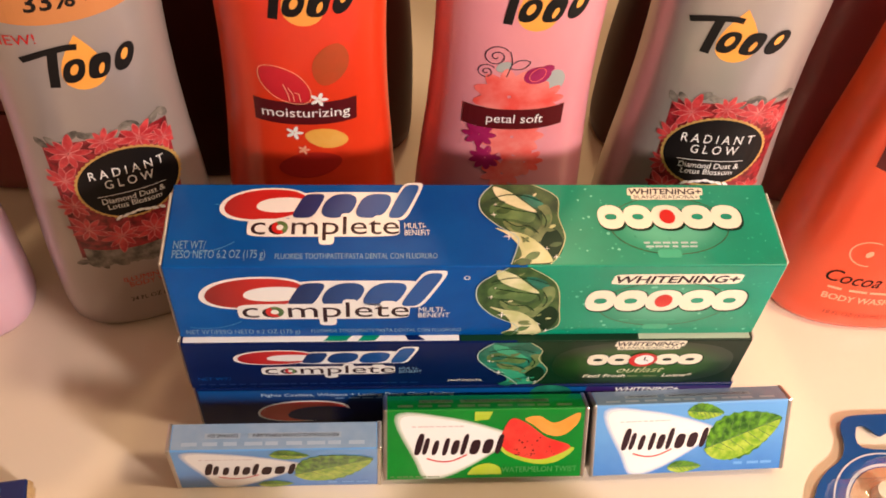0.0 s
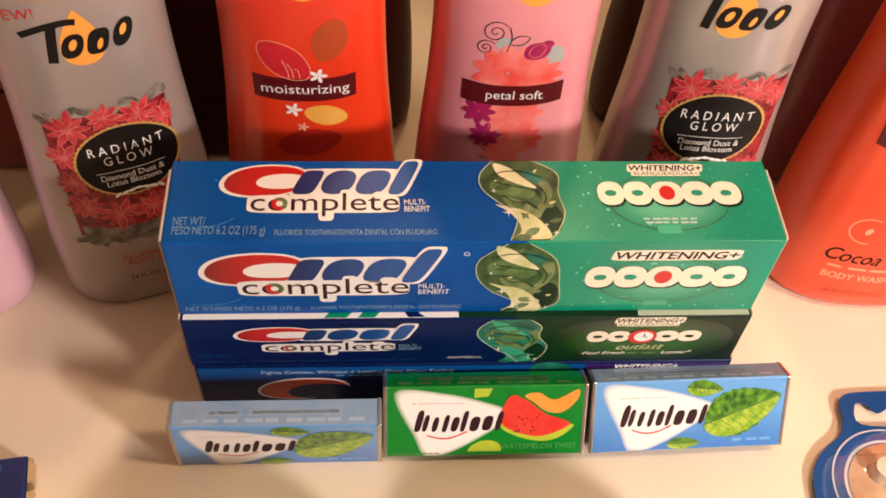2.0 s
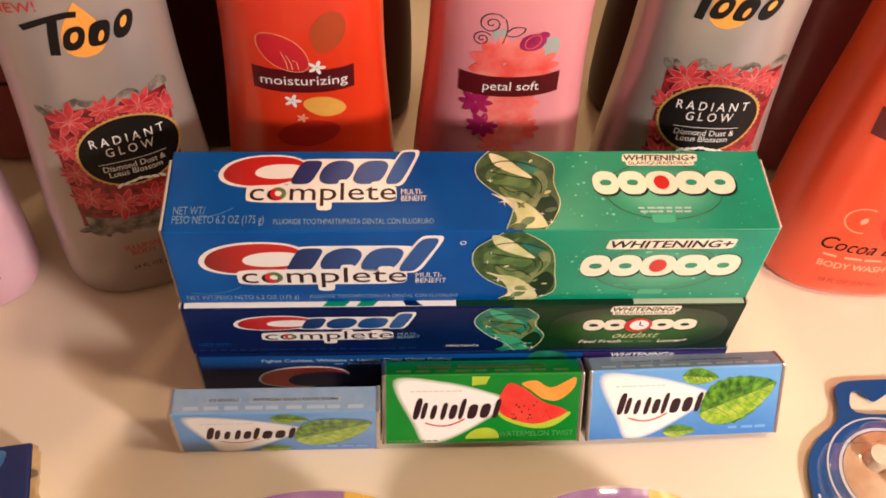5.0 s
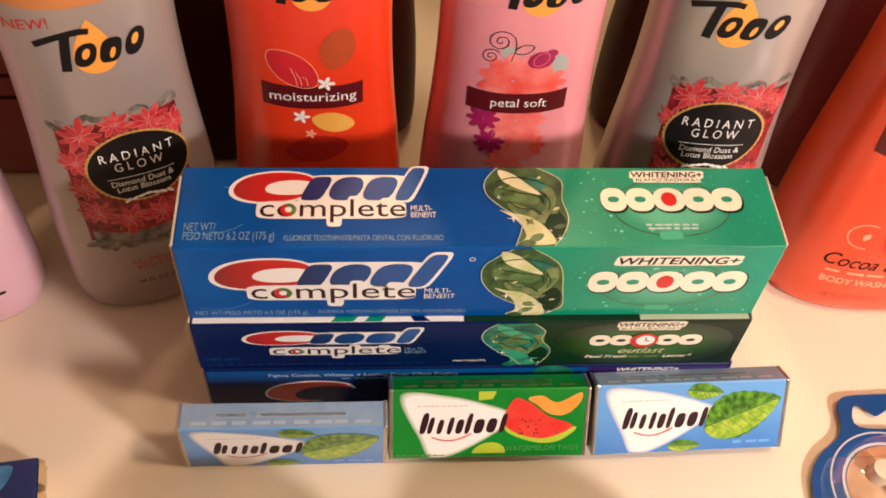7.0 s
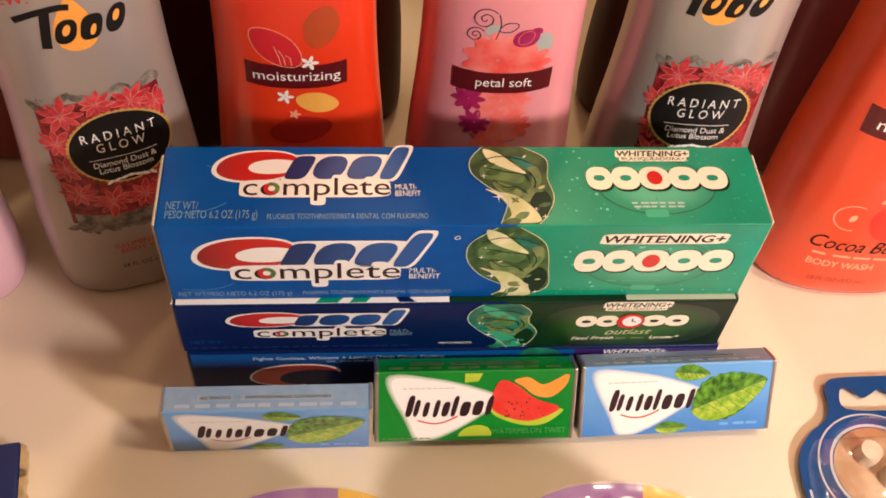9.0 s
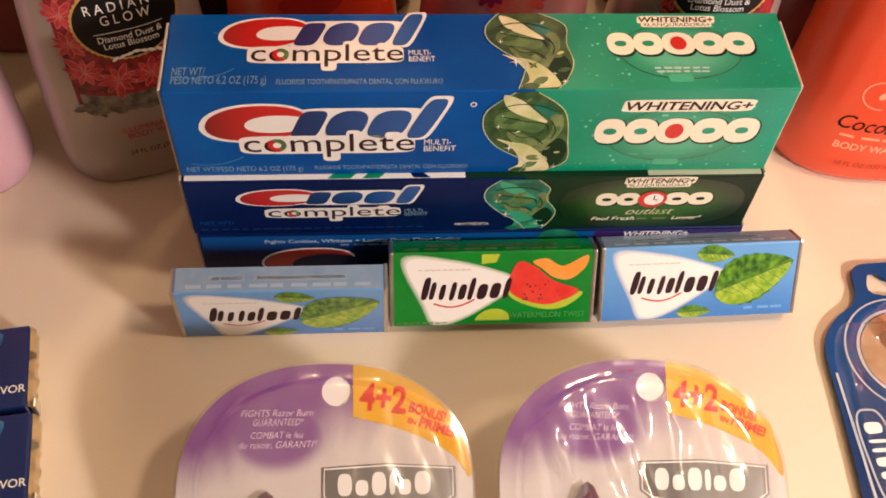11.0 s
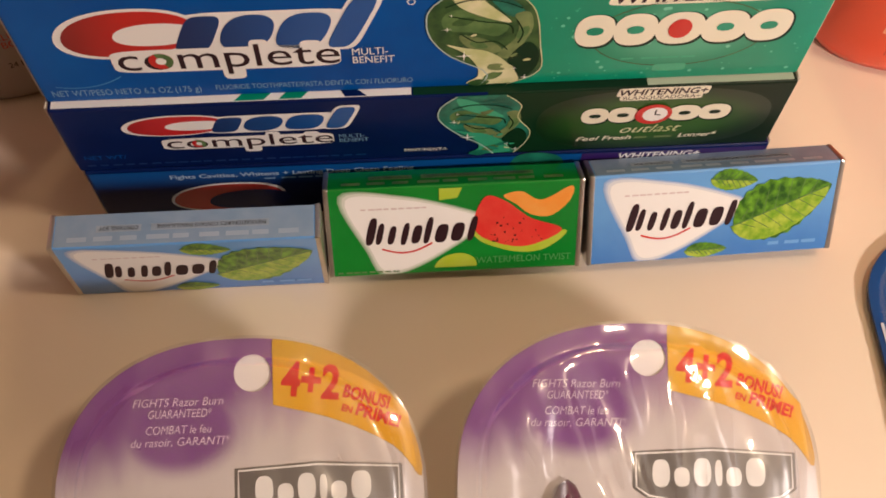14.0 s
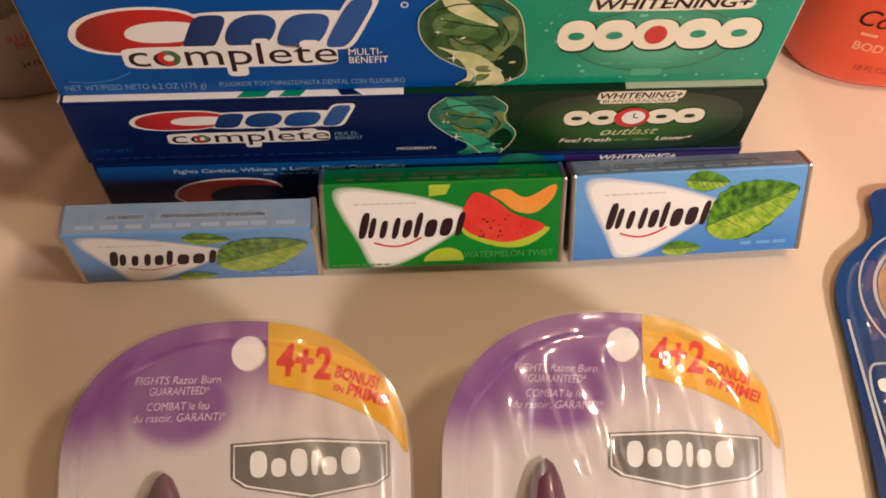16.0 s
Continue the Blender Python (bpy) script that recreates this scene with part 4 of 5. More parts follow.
    for k in range(7):
        rings(om, oval(-0.0075 + 0.0028 * k, 0.0712 - 0.0006 * abs(k - 3), 0.0018, 0.0008, 1.6, 0, 0.7 - 0.25 * k, 10), n=1, up=0.0018 + 0.00003 * k, bm=bm)
    tagged(part("silver_bow", bm, WHITE, t), kind="stuff")
    part("lettering", words(mp, "ILLUMINATING\nBODY WASH", 0.004, 0.0325, 0.0042, 0.0001, 0.025, align="CENTER", gap=0.85), REDDOT, t)
    part("lettering", words(mp, "24 FL OZ (709 mL)", 0.004, 0.0195, 0.0036, 0.0001, 0.024, align="CENTER"), BLACK, t)


SILVERSHELL = mat("pearl_silver_plastic", (0.42, 0.36, 0.33), 0.33, metal=0.38, second=(0.37, 0.32, 0.29), scale=30, coat=0.35)
ORANGESHELL = mat("orange_plastic", (0.80, 0.050, 0.012), 0.30, second=(0.72, 0.038, 0.010), scale=25, coat=0.25, sss=0.15)
ORANGELIGHT = mat("light_orange_plastic", (0.85, 0.085, 0.025), 0.30, second=(0.78, 0.07, 0.02), scale=25, coat=0.25, sss=0.15)
PINKSHELL = mat("pink_plastic", (0.78, 0.30, 0.34), 0.30, second=(0.72, 0.26, 0.30), scale=25, coat=0.25, sss=0.15)
LILACSHELL = mat("lilac_plastic", (0.78, 0.50, 0.58), 0.32, second=(0.62, 0.36, 0.48), scale=25, coat=0.2, sss=0.15)
ROSESHELL = mat("dusky_rose_plastic", (0.32, 0.07, 0.075), 0.35, second=(0.27, 0.055, 0.06), scale=25, coat=0.2)
# near-black maroon: the back row's shade is put into the colour
SHADEMAROON = mat("shaded_maroon_plastic", (0.050, 0.008, 0.005), 0.45, second=(0.034, 0.005, 0.0035), scale=25, spec=0.2)
CAPWHITE = mat("white_cap_plastic", (0.75, 0.70, 0.66), 0.35, second=(0.70, 0.65, 0.6), scale=40)

# silver bottles
t = bottle("pearl silver body wash bottle with lotus label and orange banner", pose(-0.1325, 0.0690, 0, 0, 0, 18), SILVERSHELL, CAPWHITE)
radiant(t, 0.0, -0.001, 0.0040, 0.94)
mp = on_bottle()
part("orange_banner", rect(-0.027, 0.0235, 0.1585, 0.180, 20, 3, mp=mp, bow=0.004), mat("banner_orange_ink", (0.60, 0.23, 0.07), 0.4, second=(0.54, 0.20, 0.06), scale=60), t, "orange banner with print")
part("lettering", words(mp, "33%", -0.012, 0.1640, 0.0088, 0.0002, 0.015, bold=0.0002), BLACK, t)
part("lettering", words(mp, "more!", 0.006, 0.1650, 0.0058, 0.0002, 0.013, bold=0.0001), BLACK, t)
part("lettering", words(mp, "NEW!", -0.0245, 0.1515, 0.0056, 0.0002, 0.013, turn=0.05), REDDOT, t)
t = bottle("pearl silver body wash bottle with red lotus label", pose(0.0912, 0.0800, 0, 0, 0, -6), SILVERSHELL, CAPWHITE)
radiant(t, 0.0035, 0.0062, -0.0006, 0.95, (-0.0058, 0.1385))

# orange bottle with the moisturizing band
t = bottle("glossy orange body wash bottle with a dark band", pose(-0.0592, 0.0830, 0, 0, 0, 0), ORANGESHELL, CAPWHITE)
mp = on_bottle()
drop_logo(t, mp, 0.002, 0.156, 0.0182)
part("band", rect(-0.0175, 0.0185, 0.1025, 0.1130, 16, 2, mp=mp, bow=0.0012), BAND, t, "dark red band with white lettering")
part("lettering", words(mp, "moisturizing", 0.0005, 0.1062, 0.0060, 0.0003, 0.031, align="CENTER"), WHITE, t)
part("pod", rings(mp, oval(-0.006, 0.121, 0.0105, 0.0062, 1.8, 0, -0.75), n=4), mat("pod_red_ink", (0.62, 0.02, 0.03), 0.4), t, "red cocoa pod picture")
part("pod_line", ribbon(mp, oval(-0.006, 0.121, 0.0110, 0.0066, 1.8, 0, -0.75), 0.0003, True, up=0.0002), PALEPRINT, t)
for du in (0.0, 0.0022, -0.0016):
    part("stamen", ribbon(mp, [(-0.005 + du, 0.120 - du), (-0.0035 + du, 0.117), (-0.003 + du, 0.1135)], 0.0003, up=0.0003), PALEPRINT, t)
part("leaf_shade", rings(mp, oval(0.010, 0.130, 0.0060, 0.0095, 1.8, 0, -0.3), n=4), mat("olive_shade_ink", (0.42, 0.07, 0.015), 0.4, second=(0.6, 0.06, 0.015), scale=120), t, "faint olive leaf picture")
flower(mp, 0.0055, 0.1145, 0.0032, 5, t, WHITE, 0.0004, "blossom")
flower(mp, -0.0040, 0.0985, 0.0032, 5, t, WHITE, 0.0004, "blossom")
flower(mp, -0.0010, 0.0900, 0.0022, 5, t, PALEPRINT, 0.0004, "blossom")
part("cocoa_bean", rings(mp, oval(0.0075, 0.0955, 0.0080, 0.0048, 1.8, 0, -0.25), n=4), mat("bean_gold_ink", (0.85, 0.38, 0.05), 0.35, second=(0.90, 0.55, 0.15), scale=120), t, "golden cocoa bean picture")
part("pod", rings(mp, oval(0.001, 0.082, 0.012, 0.0065, 1.8, 0, 0.2), n=4), mat("pod_dark_ink", (0.50, 0.02, 0.012), 0.4), t)

# pink bottle with the petal soft band
t = bottle("soft pink body wash bottle with a dark band", pose(0.0160, 0.0830, 0, 0, 0, 0), PINKSHELL, CAPWHITE)
mp = on_bottle()
drop_logo(t, mp, 0.003, 0.155, 0.0182)
part("band", rect(-0.0185, 0.0175, 0.1010, 0.1105, 16, 2, mp=mp, bow=0.0014, up=0.0008), BAND, t, "dark red band with white lettering")
part("lettering", words(mp, "petal soft", 0.0, 0.1042, 0.0058, 0.0011, 0.0205, align="CENTER"), WHITE, t)
for u, v, r, p in ((-0.003, 0.1165, 0.0125, 11), (0.008, 0.1150, 0.0085, 9), (0.0, 0.0970, 0.0115, 11)):
    flower(mp, u, v, r, p, t, PETAL, 0.0001 if v > 0.1 else 0.00005)
flower(mp, -0.012, 0.0975, 0.006, 8, t, ROSE, 0.0005)
for k, (u, v, s) in enumerate(((-0.009, 0.1345, 0.0048), (-0.012, 0.1275, 0.0034))):
    part("curl", ribbon(mp, [(u + s * (1 - j / 30) * math.cos(0.6 + 0.42 * j), v + s * (1 - j / 30) * math.sin(0.6 + 0.42 * j)) for j in range(29)], 0.0004, up=0.0002), DARKLINE, t, "curled vine line")
part("curl_stem", ribbon(mp, spline([(-0.0045, 0.1370), (-0.0035, 0.1320), (-0.0050, 0.1250)], 6, False), 0.0004, up=0.0002), DARKLINE, t)
part("curl_leaf", ribbon(mp, oval(-0.0005, 0.1312, 0.0035, 0.0020, 1.6, 0, 0.4), 0.0004, True, up=0.0002), DARKLINE, t)
part("grey_leaf", rings(mp, oval(-0.006, 0.1300, 0.0030, 0.0022, 1.8, 0, 0.6), n=2), GREYLEAF, t)
part("grey_leaf", rings(mp, oval(0.0125, 0.1235, 0.0035, 0.0050), n=3), GREYLEAF, t)
part("rosebud", rings(mp, oval(0.0060, 0.1265, 0.0046, 0.0038, 2.2, 0.2), n=3, up=0.0005), ROSE, t, "magenta rosebud picture")
part("rosebud_tip", rings(mp, oval(0.0095, 0.1295, 0.0020, 0.0016), n=2, up=0.0006), ROSE, t)
bm = ribbon(mp, oval(0.0060, 0.1268, 0.0026, 0.0030, 2, 0.3), 0.0003, True, up=0.0008)
part("rosebud_line", bm, PETAL, t)
for u, v, r in ((-0.009, 0.086, 0.006), (0.006, 0.084, 0.007), (-0.002, 0.078, 0.008)):
    flower(mp, u, v, r, 9, t, ROSE if u < -0.005 else PETAL, 0.0002)

# large orange bottle
t = bottle("large light orange body wash bottle with cocoa lettering", pose(0.1805, 0.0665, 0, 0, 0, -4) @ Matrix.Scale(1.25, 4), ORANGELIGHT, CAPWHITE)
mp = on_bottle()
part("lettering", words(mp, "Cocoa Bu", -0.0225, 0.0268, 0.0088, 0.0002, 0.0270, shear=0.3), BLACK, t)
part("small_print", bars(mp, -0.0195, 0.008, 0.0232, 0.0011, 4, 0.0002), PALEPRINT, t)
part("lettering", words(mp, "BODY WASH", -0.0200, 0.0176, 0.0044, 0.0002, 0.0225, bold=0.0001), PALEPRINT, t)
part("lettering", words(mp, "18 FL OZ (532 mL)", -0.0170, 0.0092, 0.0036, 0.0002, 0.0200), mat("rust_ink", (0.45, 0.03, 0.01), 0.4), t)
part("cream_swirl", ribbon(mp, [(-0.013 + 0.0058 * math.cos(a), 0.043 + 0.0058 * math.sin(a)) for a in [1.2 + 0.18 * k for k in range(22)]], 0.0005, up=0.0002), PALEPRINT, t, "pale curl round a drop")
part("cream_drop", rings(mp, oval(-0.013, 0.043, 0.0011, 0.0017, 1.7, 0.2), n=2, up=0.0003), PALEPRINT, t)
part("red_blot", rings(mp, spline([(-0.0075, 0.045), (-0.002, 0.052), (0.008, 0.050), (0.012, 0.040), (0.004, 0.0335), (-0.004, 0.0355)], 6), n=4, up=0.0001), mat("blot_red_ink", (0.80, 0.030, 0.010), 0.35), t, "soft red flower picture")
flower(mp, -0.004, 0.054, 0.0040, 5, t, PALEPRINT, 0.0003, "blossom")
part("band", rect(-0.0235, 0.0165, 0.0765, 0.0870, 16, 2, mp=mp, bow=0.0012), BAND, t, "dark red band with white lettering")
part("lettering", words(mp, "moisturizing", -0.0035, 0.0802, 0.0060, 0.0003, 0.0330, align="CENTER"), WHITE, t)

# bottles at the edges and in the shaded back row
t = bottle("pale lilac body wash bottle at the table's side", pose(-0.2112, 0.0550, 0, 0, 0, 8), LILACSHELL, CAPWHITE)
for v in t.children[0].data.vertices:
    v.co.x *= max(1.10 - 10.0 * v.co.z, 0.56)   # a pear-shaped body
mp = on_bottle()
part("small_print", bars(mp, -0.008, 0.026, 0.020, 0.0016, 4, 0.0002), BLACK, t)
t = bottle("dusky rose body wash bottle in the back row", pose(-0.1960, 0.1420, 0, 0, 0, 0), ROSESHELL, CAPWHITE)
mp = on_bottle()
for v, s in ((0.075, 1), (0.062, 2), (0.050, 3)):
    part("small_print", bars(mp, -0.018, 0.024, v, 0.0022, 3, 0.0002, seed=s), SHADEMAROON, t)
t = bottle("dusky rose body wash bottle behind the orange one", pose(0.1720, 0.1330, 0, 0, 0, -6), ROSESHELL, CAPWHITE)
mp = on_bottle()
part("band", rect(-0.0020, 0.0285, 0.0730, 0.0850, 16, 2, mp=mp, bow=0.0012), BAND, t)
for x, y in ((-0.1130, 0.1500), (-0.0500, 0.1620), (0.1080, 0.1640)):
    t = bottle("back row body wash bottle, shade put into its dark maroon colour", pose(x, y, 0), SHADEMAROON, CAPWHITE)
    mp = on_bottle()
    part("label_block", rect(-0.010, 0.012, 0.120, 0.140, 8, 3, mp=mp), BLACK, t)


# ---- razor packs ----
def violet_card():
    m = bpy.data.materials.new("violet_to_white_card_ink")
    m.use_nodes = True
    nt = m.node_tree
    b = nt.nodes["Principled BSDF"]
    b.inputs["Roughness"].default_value, b.inputs["Coat Weight"].default_value = 0.3, 0.3
    tc = nt.nodes.new("ShaderNodeTexCoord")
    mp_ = nt.nodes.new("ShaderNodeMapping")
    mp_.inputs["Scale"].default_value = (1, 0.25, 1)
    nt.links.new(tc.outputs["Object"], mp_.inputs["Vector"])
    n = nt.nodes.new("ShaderNodeTexNoise")
    n.inputs["Scale"].default_value, n.inputs["Detail"].default_value = 110, 3
    nt.links.new(mp_.outputs[0], n.inputs["Vector"])
    sep = nt.nodes.new("ShaderNodeSeparateXYZ")
    nt.links.new(tc.outputs["Object"], sep.inputs[0])
    # violet where y is high, or within a round patch on the upper side of the card
    def math_(op, a, b_=None, c=None):
        k = nt.nodes.new("ShaderNodeMath")
        k.operation = op
        for i, v in enumerate((a, b_, c)):
            if v is None:
                continue
            if isinstance(v, (int, float)):
                k.inputs[i].default_value = v
            else:
                nt.links.new(v, k.inputs[i])
        return k.outputs[0]
    lean = math_("MULTIPLY_ADD", sep.outputs[0], -0.32, sep.outputs[1])
    lean = math_("MULTIPLY_ADD", n.outputs["Fac"], 0.016, lean)
    r = nt.nodes.new("ShaderNodeMapRange")
    r.interpolation_type = "SMOOTHSTEP"
    r.inputs["From Min"].default_value, r.inputs["From Max"].default_value = -0.004, 0.016
    nt.links.new(lean, r.inputs["Value"])
    dx = math_("ADD", sep.outputs[0], 0.016)
    dy = math_("ADD", sep.outputs[1], 0.003)
    d = math_("SQRT", math_("ADD", math_("POWER", math_("MULTIPLY", dx, 0.75), 2.0), math_("POWER", dy, 2.0)))
    r2 = nt.nodes.new("ShaderNodeMapRange")
    r2.interpolation_type = "SMOOTHSTEP"
    r2.inputs["From Min"].default_value, r2.inputs["From Max"].default_value = 0.0150, 0.0085
    nt.links.new(d, r2.inputs["Value"])
    top = math_("MAXIMUM", r.outputs[0], r2.outputs[0])
    x = nt.nodes.new("ShaderNodeMix")
    x.data_type = "RGBA"
    x.inputs["A"].default_value, x.inputs["B"].default_value = (0.66, 0.60, 0.57, 1), (0.23, 0.075, 0.28, 1)
    nt.links.new(top, x.inputs["Factor"])
    nt.links.new(x.outputs["Result"], b.inputs["Base Color"])
    return m


VIOLET = violet_card()
YELLOW = fade("amber_yellow_ink", (0.66, 0.39, 0.010), (0.62, 0.33, 0.008), 0, 0.01, 0.045, coat=0.5)
YELLOWLIT = mat("light_amber_ink", (0.80, 0.45, 0.012), 0.35, second=(0.78, 0.38, 0.010), scale=40, coat=0.2)
TYPERED = mat("bright_red_ink", (0.70, 0.02, 0.015), 0.35, coat=0.3)
GREYPLATE = fade("pewter_ink", (0.13, 0.12, 0.11), (0.26, 0.24, 0.22), 0, 0.0, 0.04)
FILM = clear("clear_shell_plastic", gloss=0.22, rough=0.075, bump=0.6, bump_scale=90, stretch=0.3, haze=0.3)
TYPELILAC = mat("lilac_white_ink", (0.74, 0.60, 0.72), 0.35)
HANDLE = mat("plum_grip_rubber", (0.10, 0.025, 0.055), 0.35, second=(0.16, 0.05, 0.09), scale=90, coat=0.3)
REAR = mat("frosted_shell_plastic", (0.62, 0.56, 0.58), 0.3, second=(0.55, 0.48, 0.52), scale=60)
A, TOP, LOW, FOOT = 0.0475, 0.0192, -0.022, -0.0900


def razor_outline(grow=0.0):
    n = 60
    arc = [((A + grow) * math.copysign(abs(math.cos(t)) ** (2 / 2.25), math.cos(t)), LOW + (TOP - LOW + grow) * abs(math.sin(t)) ** (2 / 2.25)) for t in [math.pi * k / n for k in range(n + 1)]]
    a = A + grow
    return arc + [(-a, FOOT + 0.012 - grow), (-a + 0.006, FOOT + 0.003 - grow), (-a + 0.014, FOOT - grow), (a - 0.014, FOOT - grow), (a - 0.006, FOOT + 0.003 - grow), (a, FOOT + 0.012 - grow)]


def razor_pack(label, m, crumple):
    t = thing("razor_pack", label, "razors", m, "razor packs")
    # the printed card, with its hanging hole
    out = razor_outline()
    hole = oval(0.0035, 0.0100, 0.0049, 0.0049, n=len(out))
    bm = bmesh.new()
    loops = []
    for z in (0.0, -0.0006):
        o = [bm.verts.new((*p, z)) for p in out]
        h = [bm.verts.new((*p, z)) for p in hole]
        loops.append((o, h))
        edges = [bm.edges.new((q[i], q[(i + 1) % len(q)])) for q in (o, h) for i in range(len(q))]
        bmesh.ops.triangle_fill(bm, use_beauty=True, edges=edges)
    for a, b in zip(loops[0], loops[1]):
        for i in range(len(a)):
            j = (i + 1) % len(a)
            bm.faces.new((a[i], b[i], b[j], a[j]))
    bmesh.ops.recalc_face_normals(bm, faces=bm.faces[:])
    card = part("card", bm, VIOLET, t, "violet card fading to white, with a hanging hole")
    mp = flat(Matrix(), 0.0002)
    inner = spline([(0.0088, 0.0015), (0.0250, -0.0030), (0.0400, -0.0105), (0.0466, -0.0190)], 6, False)
    arc = [p for p in out[:61] if p[0] > 0.0088 and p[1] > -0.0185 and p[0] > 0.009]
    banner = part("yellow_banner", fill(mp, [(0.0088, 0.0180)] + inner + [(0.0470, -0.0185)] + arc), YELLOW, t, "amber bonus banner")
    panel = [(0.0090, 0.0142), (0.0180, 0.0128), (0.0290, 0.0092), (0.0385, 0.0040), (0.0440, -0.0020)]
    part("banner_panel", fill(mp, [(0.0090, 0.0017)] + [(u, v + 0.0002) for u, v in inner[1:-2]] + [(0.0458, -0.0165)] + list(reversed(panel)), 0.00004), YELLOWLIT, banner, "lighter orange panel")
    part("lettering", words(mp, "4+2", 0.0108, 0.0042, 0.0122, 0.0001, 0.0155, turn=-0.12, bold=0.0004), TYPERED, banner)
    part("lettering", words(mp, "BONUS!", 0.0268, 0.0030, 0.0046, 0.0001, 0.0125, turn=-0.30, bold=0.00018), TYPERED, banner)
    part("lettering", words(mp, "PRIME!", 0.0300, -0.0018, 0.0044, 0.0001, 0.0120, turn=-0.33, bold=0.00018), TYPERED, banner)
    part("lettering", words(mp, "EN", 0.0264, -0.0006, 0.0024, 0.0001, 0.0029, turn=-0.33, bold=0.0001), TYPERED, banner)
    for k, line in enumerate(("FIGHTS Razor Burn", "GUARANTEED*", "COMBAT le feu", "du rasoir, GARANTI*")):
        part("lettering", words(mp, line, -0.0160 + 0.0003 * (k % 2), (0.0022, -0.0008, -0.0049, -0.0080)[k], 0.0031, 0.0001, (0.0235, 0.0165, 0.0170, 0.0255)[k], shear=0.25, align="CENTER"), TYPELILAC, card)
    plate = [(-0.0015, -0.0145), (0.020, -0.0135), (0.0420, -0.0150), (0.0420, -0.0245), (0.0385, -0.0270), (0.0205, -0.0300), (0.0020, -0.0265), (-0.0015, -0.0240)]
    name_plate = part("plate", fill(mp, plate), GREYPLATE, t, "pewter grey name plate")
    part("plate_line", ribbon(mp, [(0.0203 + (u - 0.0203) * 0.955, -0.0210 + (v + 0.0210) * 0.90) for u, v in plate], 0.0005, True, up=0.0001), WHITE, name_plate)
    u, shapes = 0.0035, []
    for w_, h_, dv in ((0.0052, 0.0072, 0), (0.0046, 0.0050, -0.0010), (0.0052, 0.0074, 0.0002), (0.0022, 0.0068, 0), (0.0046, 0.0050, -0.0010), (0.0058, 0.0074, 0.0002)):
        shapes.append(oval(u + w_ / 2, -0.0202 + dv, w_ * 0.45, h_ * 0.50, 2.6, n=20))
        u += w_ + 0.0006
    pieces("name_stroke", mp, shapes, WHITE, name_plate, 0.0002)
    part("backing_card", fill(flat(Matrix(), 0.0), [(x * 0.97, y - 0.0008) for x, y in out], -0.0011), WHITE, t, "white backing card")
    # razor handles inside the shell
    for hx in (-0.0190, 0.0):
        bm = bmesh.new()
        bmesh.ops.create_uvsphere(bm, u_segments=20, v_segments=12, radius=1.0, matrix=Matrix.Translation((hx, -0.0525 if hx else -0.075, 0.0016)) @ Matrix.Diagonal((0.0072, 0.0310, 0.0045, 1)))
        part("razor_handle", bm, HANDLE, t, "plum razor handle behind clear plastic", True)
    # clear shell: a low tray with a rounded rim and crumpled film
    bm = bmesh.new()
    steps = [(0.0008, 0.0007), (-0.0015, 0.0012), (-0.0050, 0.0014), (-0.0056, 0.0022), (-0.0064, 0.0032), (-0.0082, 0.0040)] + [(-0.0082 - 0.0016 * k, 0.0041 + 0.00003 * k) for k in range(1, 24)]
    rows = []
    for g, z in steps:
        row = []
        for x, y in razor_outline(g) if g > -0.0300 else [(px * k_, (py + 0.03) * k_ - 0.03) for k_ in [(A + g) / (A - 0.0290)] for px, py in razor_outline(-0.0290)]:
            side = 1.0 if crumple == 1.0 else min(max((x + 0.005) / 0.03, 0.15), 1.0)
            fold = noise.noise(Vector((x * 170 + y * 60 + 9 * crumple, y * 34 - x * 20, 2.0))) + 0.5 * noise.noise(Vector((x * 330, y * 60, 7.0)))
            row.append(bm.verts.new((x, y, z + 0.0026 * crumple * side * fold * min(1.0, max(0.0, (-g - 0.0060) / 0.008)))))
        rows.append(row)
    for a, b in zip(rows, rows[1:]):
        for i in range(len(a)):
            j = (i + 1) % len(a)
            bm.faces.new((a[i], a[j], b[j], b[i]))
    bm.faces.new(rows[-1])
    sh = part("clear_shell", bm, FILM, t, "clear crinkled plastic shell", True)
    sh.visible_shadow = False
    # rear half of the shell, which props the pack up
    bm = bmesh.new()
    prof = [(1.0, -0.0008), (0.86, -0.004), (0.80, -0.012)]
    rows = []
    for k, z in prof:
        rows.append([bm.verts.new((x * k, (y + 0.03) * k - 0.03, z * max(0.12, (y - FOOT) / (TOP - FOOT)) if z < -0.001 else z)) for x, y in razor_outline(-0.001)])
    for a, b in zip(rows, rows[1:]):
        for i in range(len(a)):
            j = (i + 1) % len(a)
            bm.faces.new((a[j], a[i], b[i], b[j]))
    bm.faces.new(list(reversed(rows[-1])))
    part("rear_shell", bm, REAR, t, "frosted rear half of the shell", True)
    return t


SLOPE = math.degrees(math.atan(0.346))
PLANE_Z = 0.0575 - 0.346 * 0.08
for x, dy, turn, crumple, label in ((-0.0535, 0.0006, -0.5, 0.6, "razor pack with violet card and amber bonus banner"), (0.0512, -0.0006, -3.0, 1.0, "razor pack with violet card and crinkled shiny plastic")):
    razor_pack(label, Matrix.Translation((x, -0.08, PLANE_Z)) @ pose(0, 0, 0, SLOPE) @ pose(0, dy, 0, 0, 0, turn), crumple)

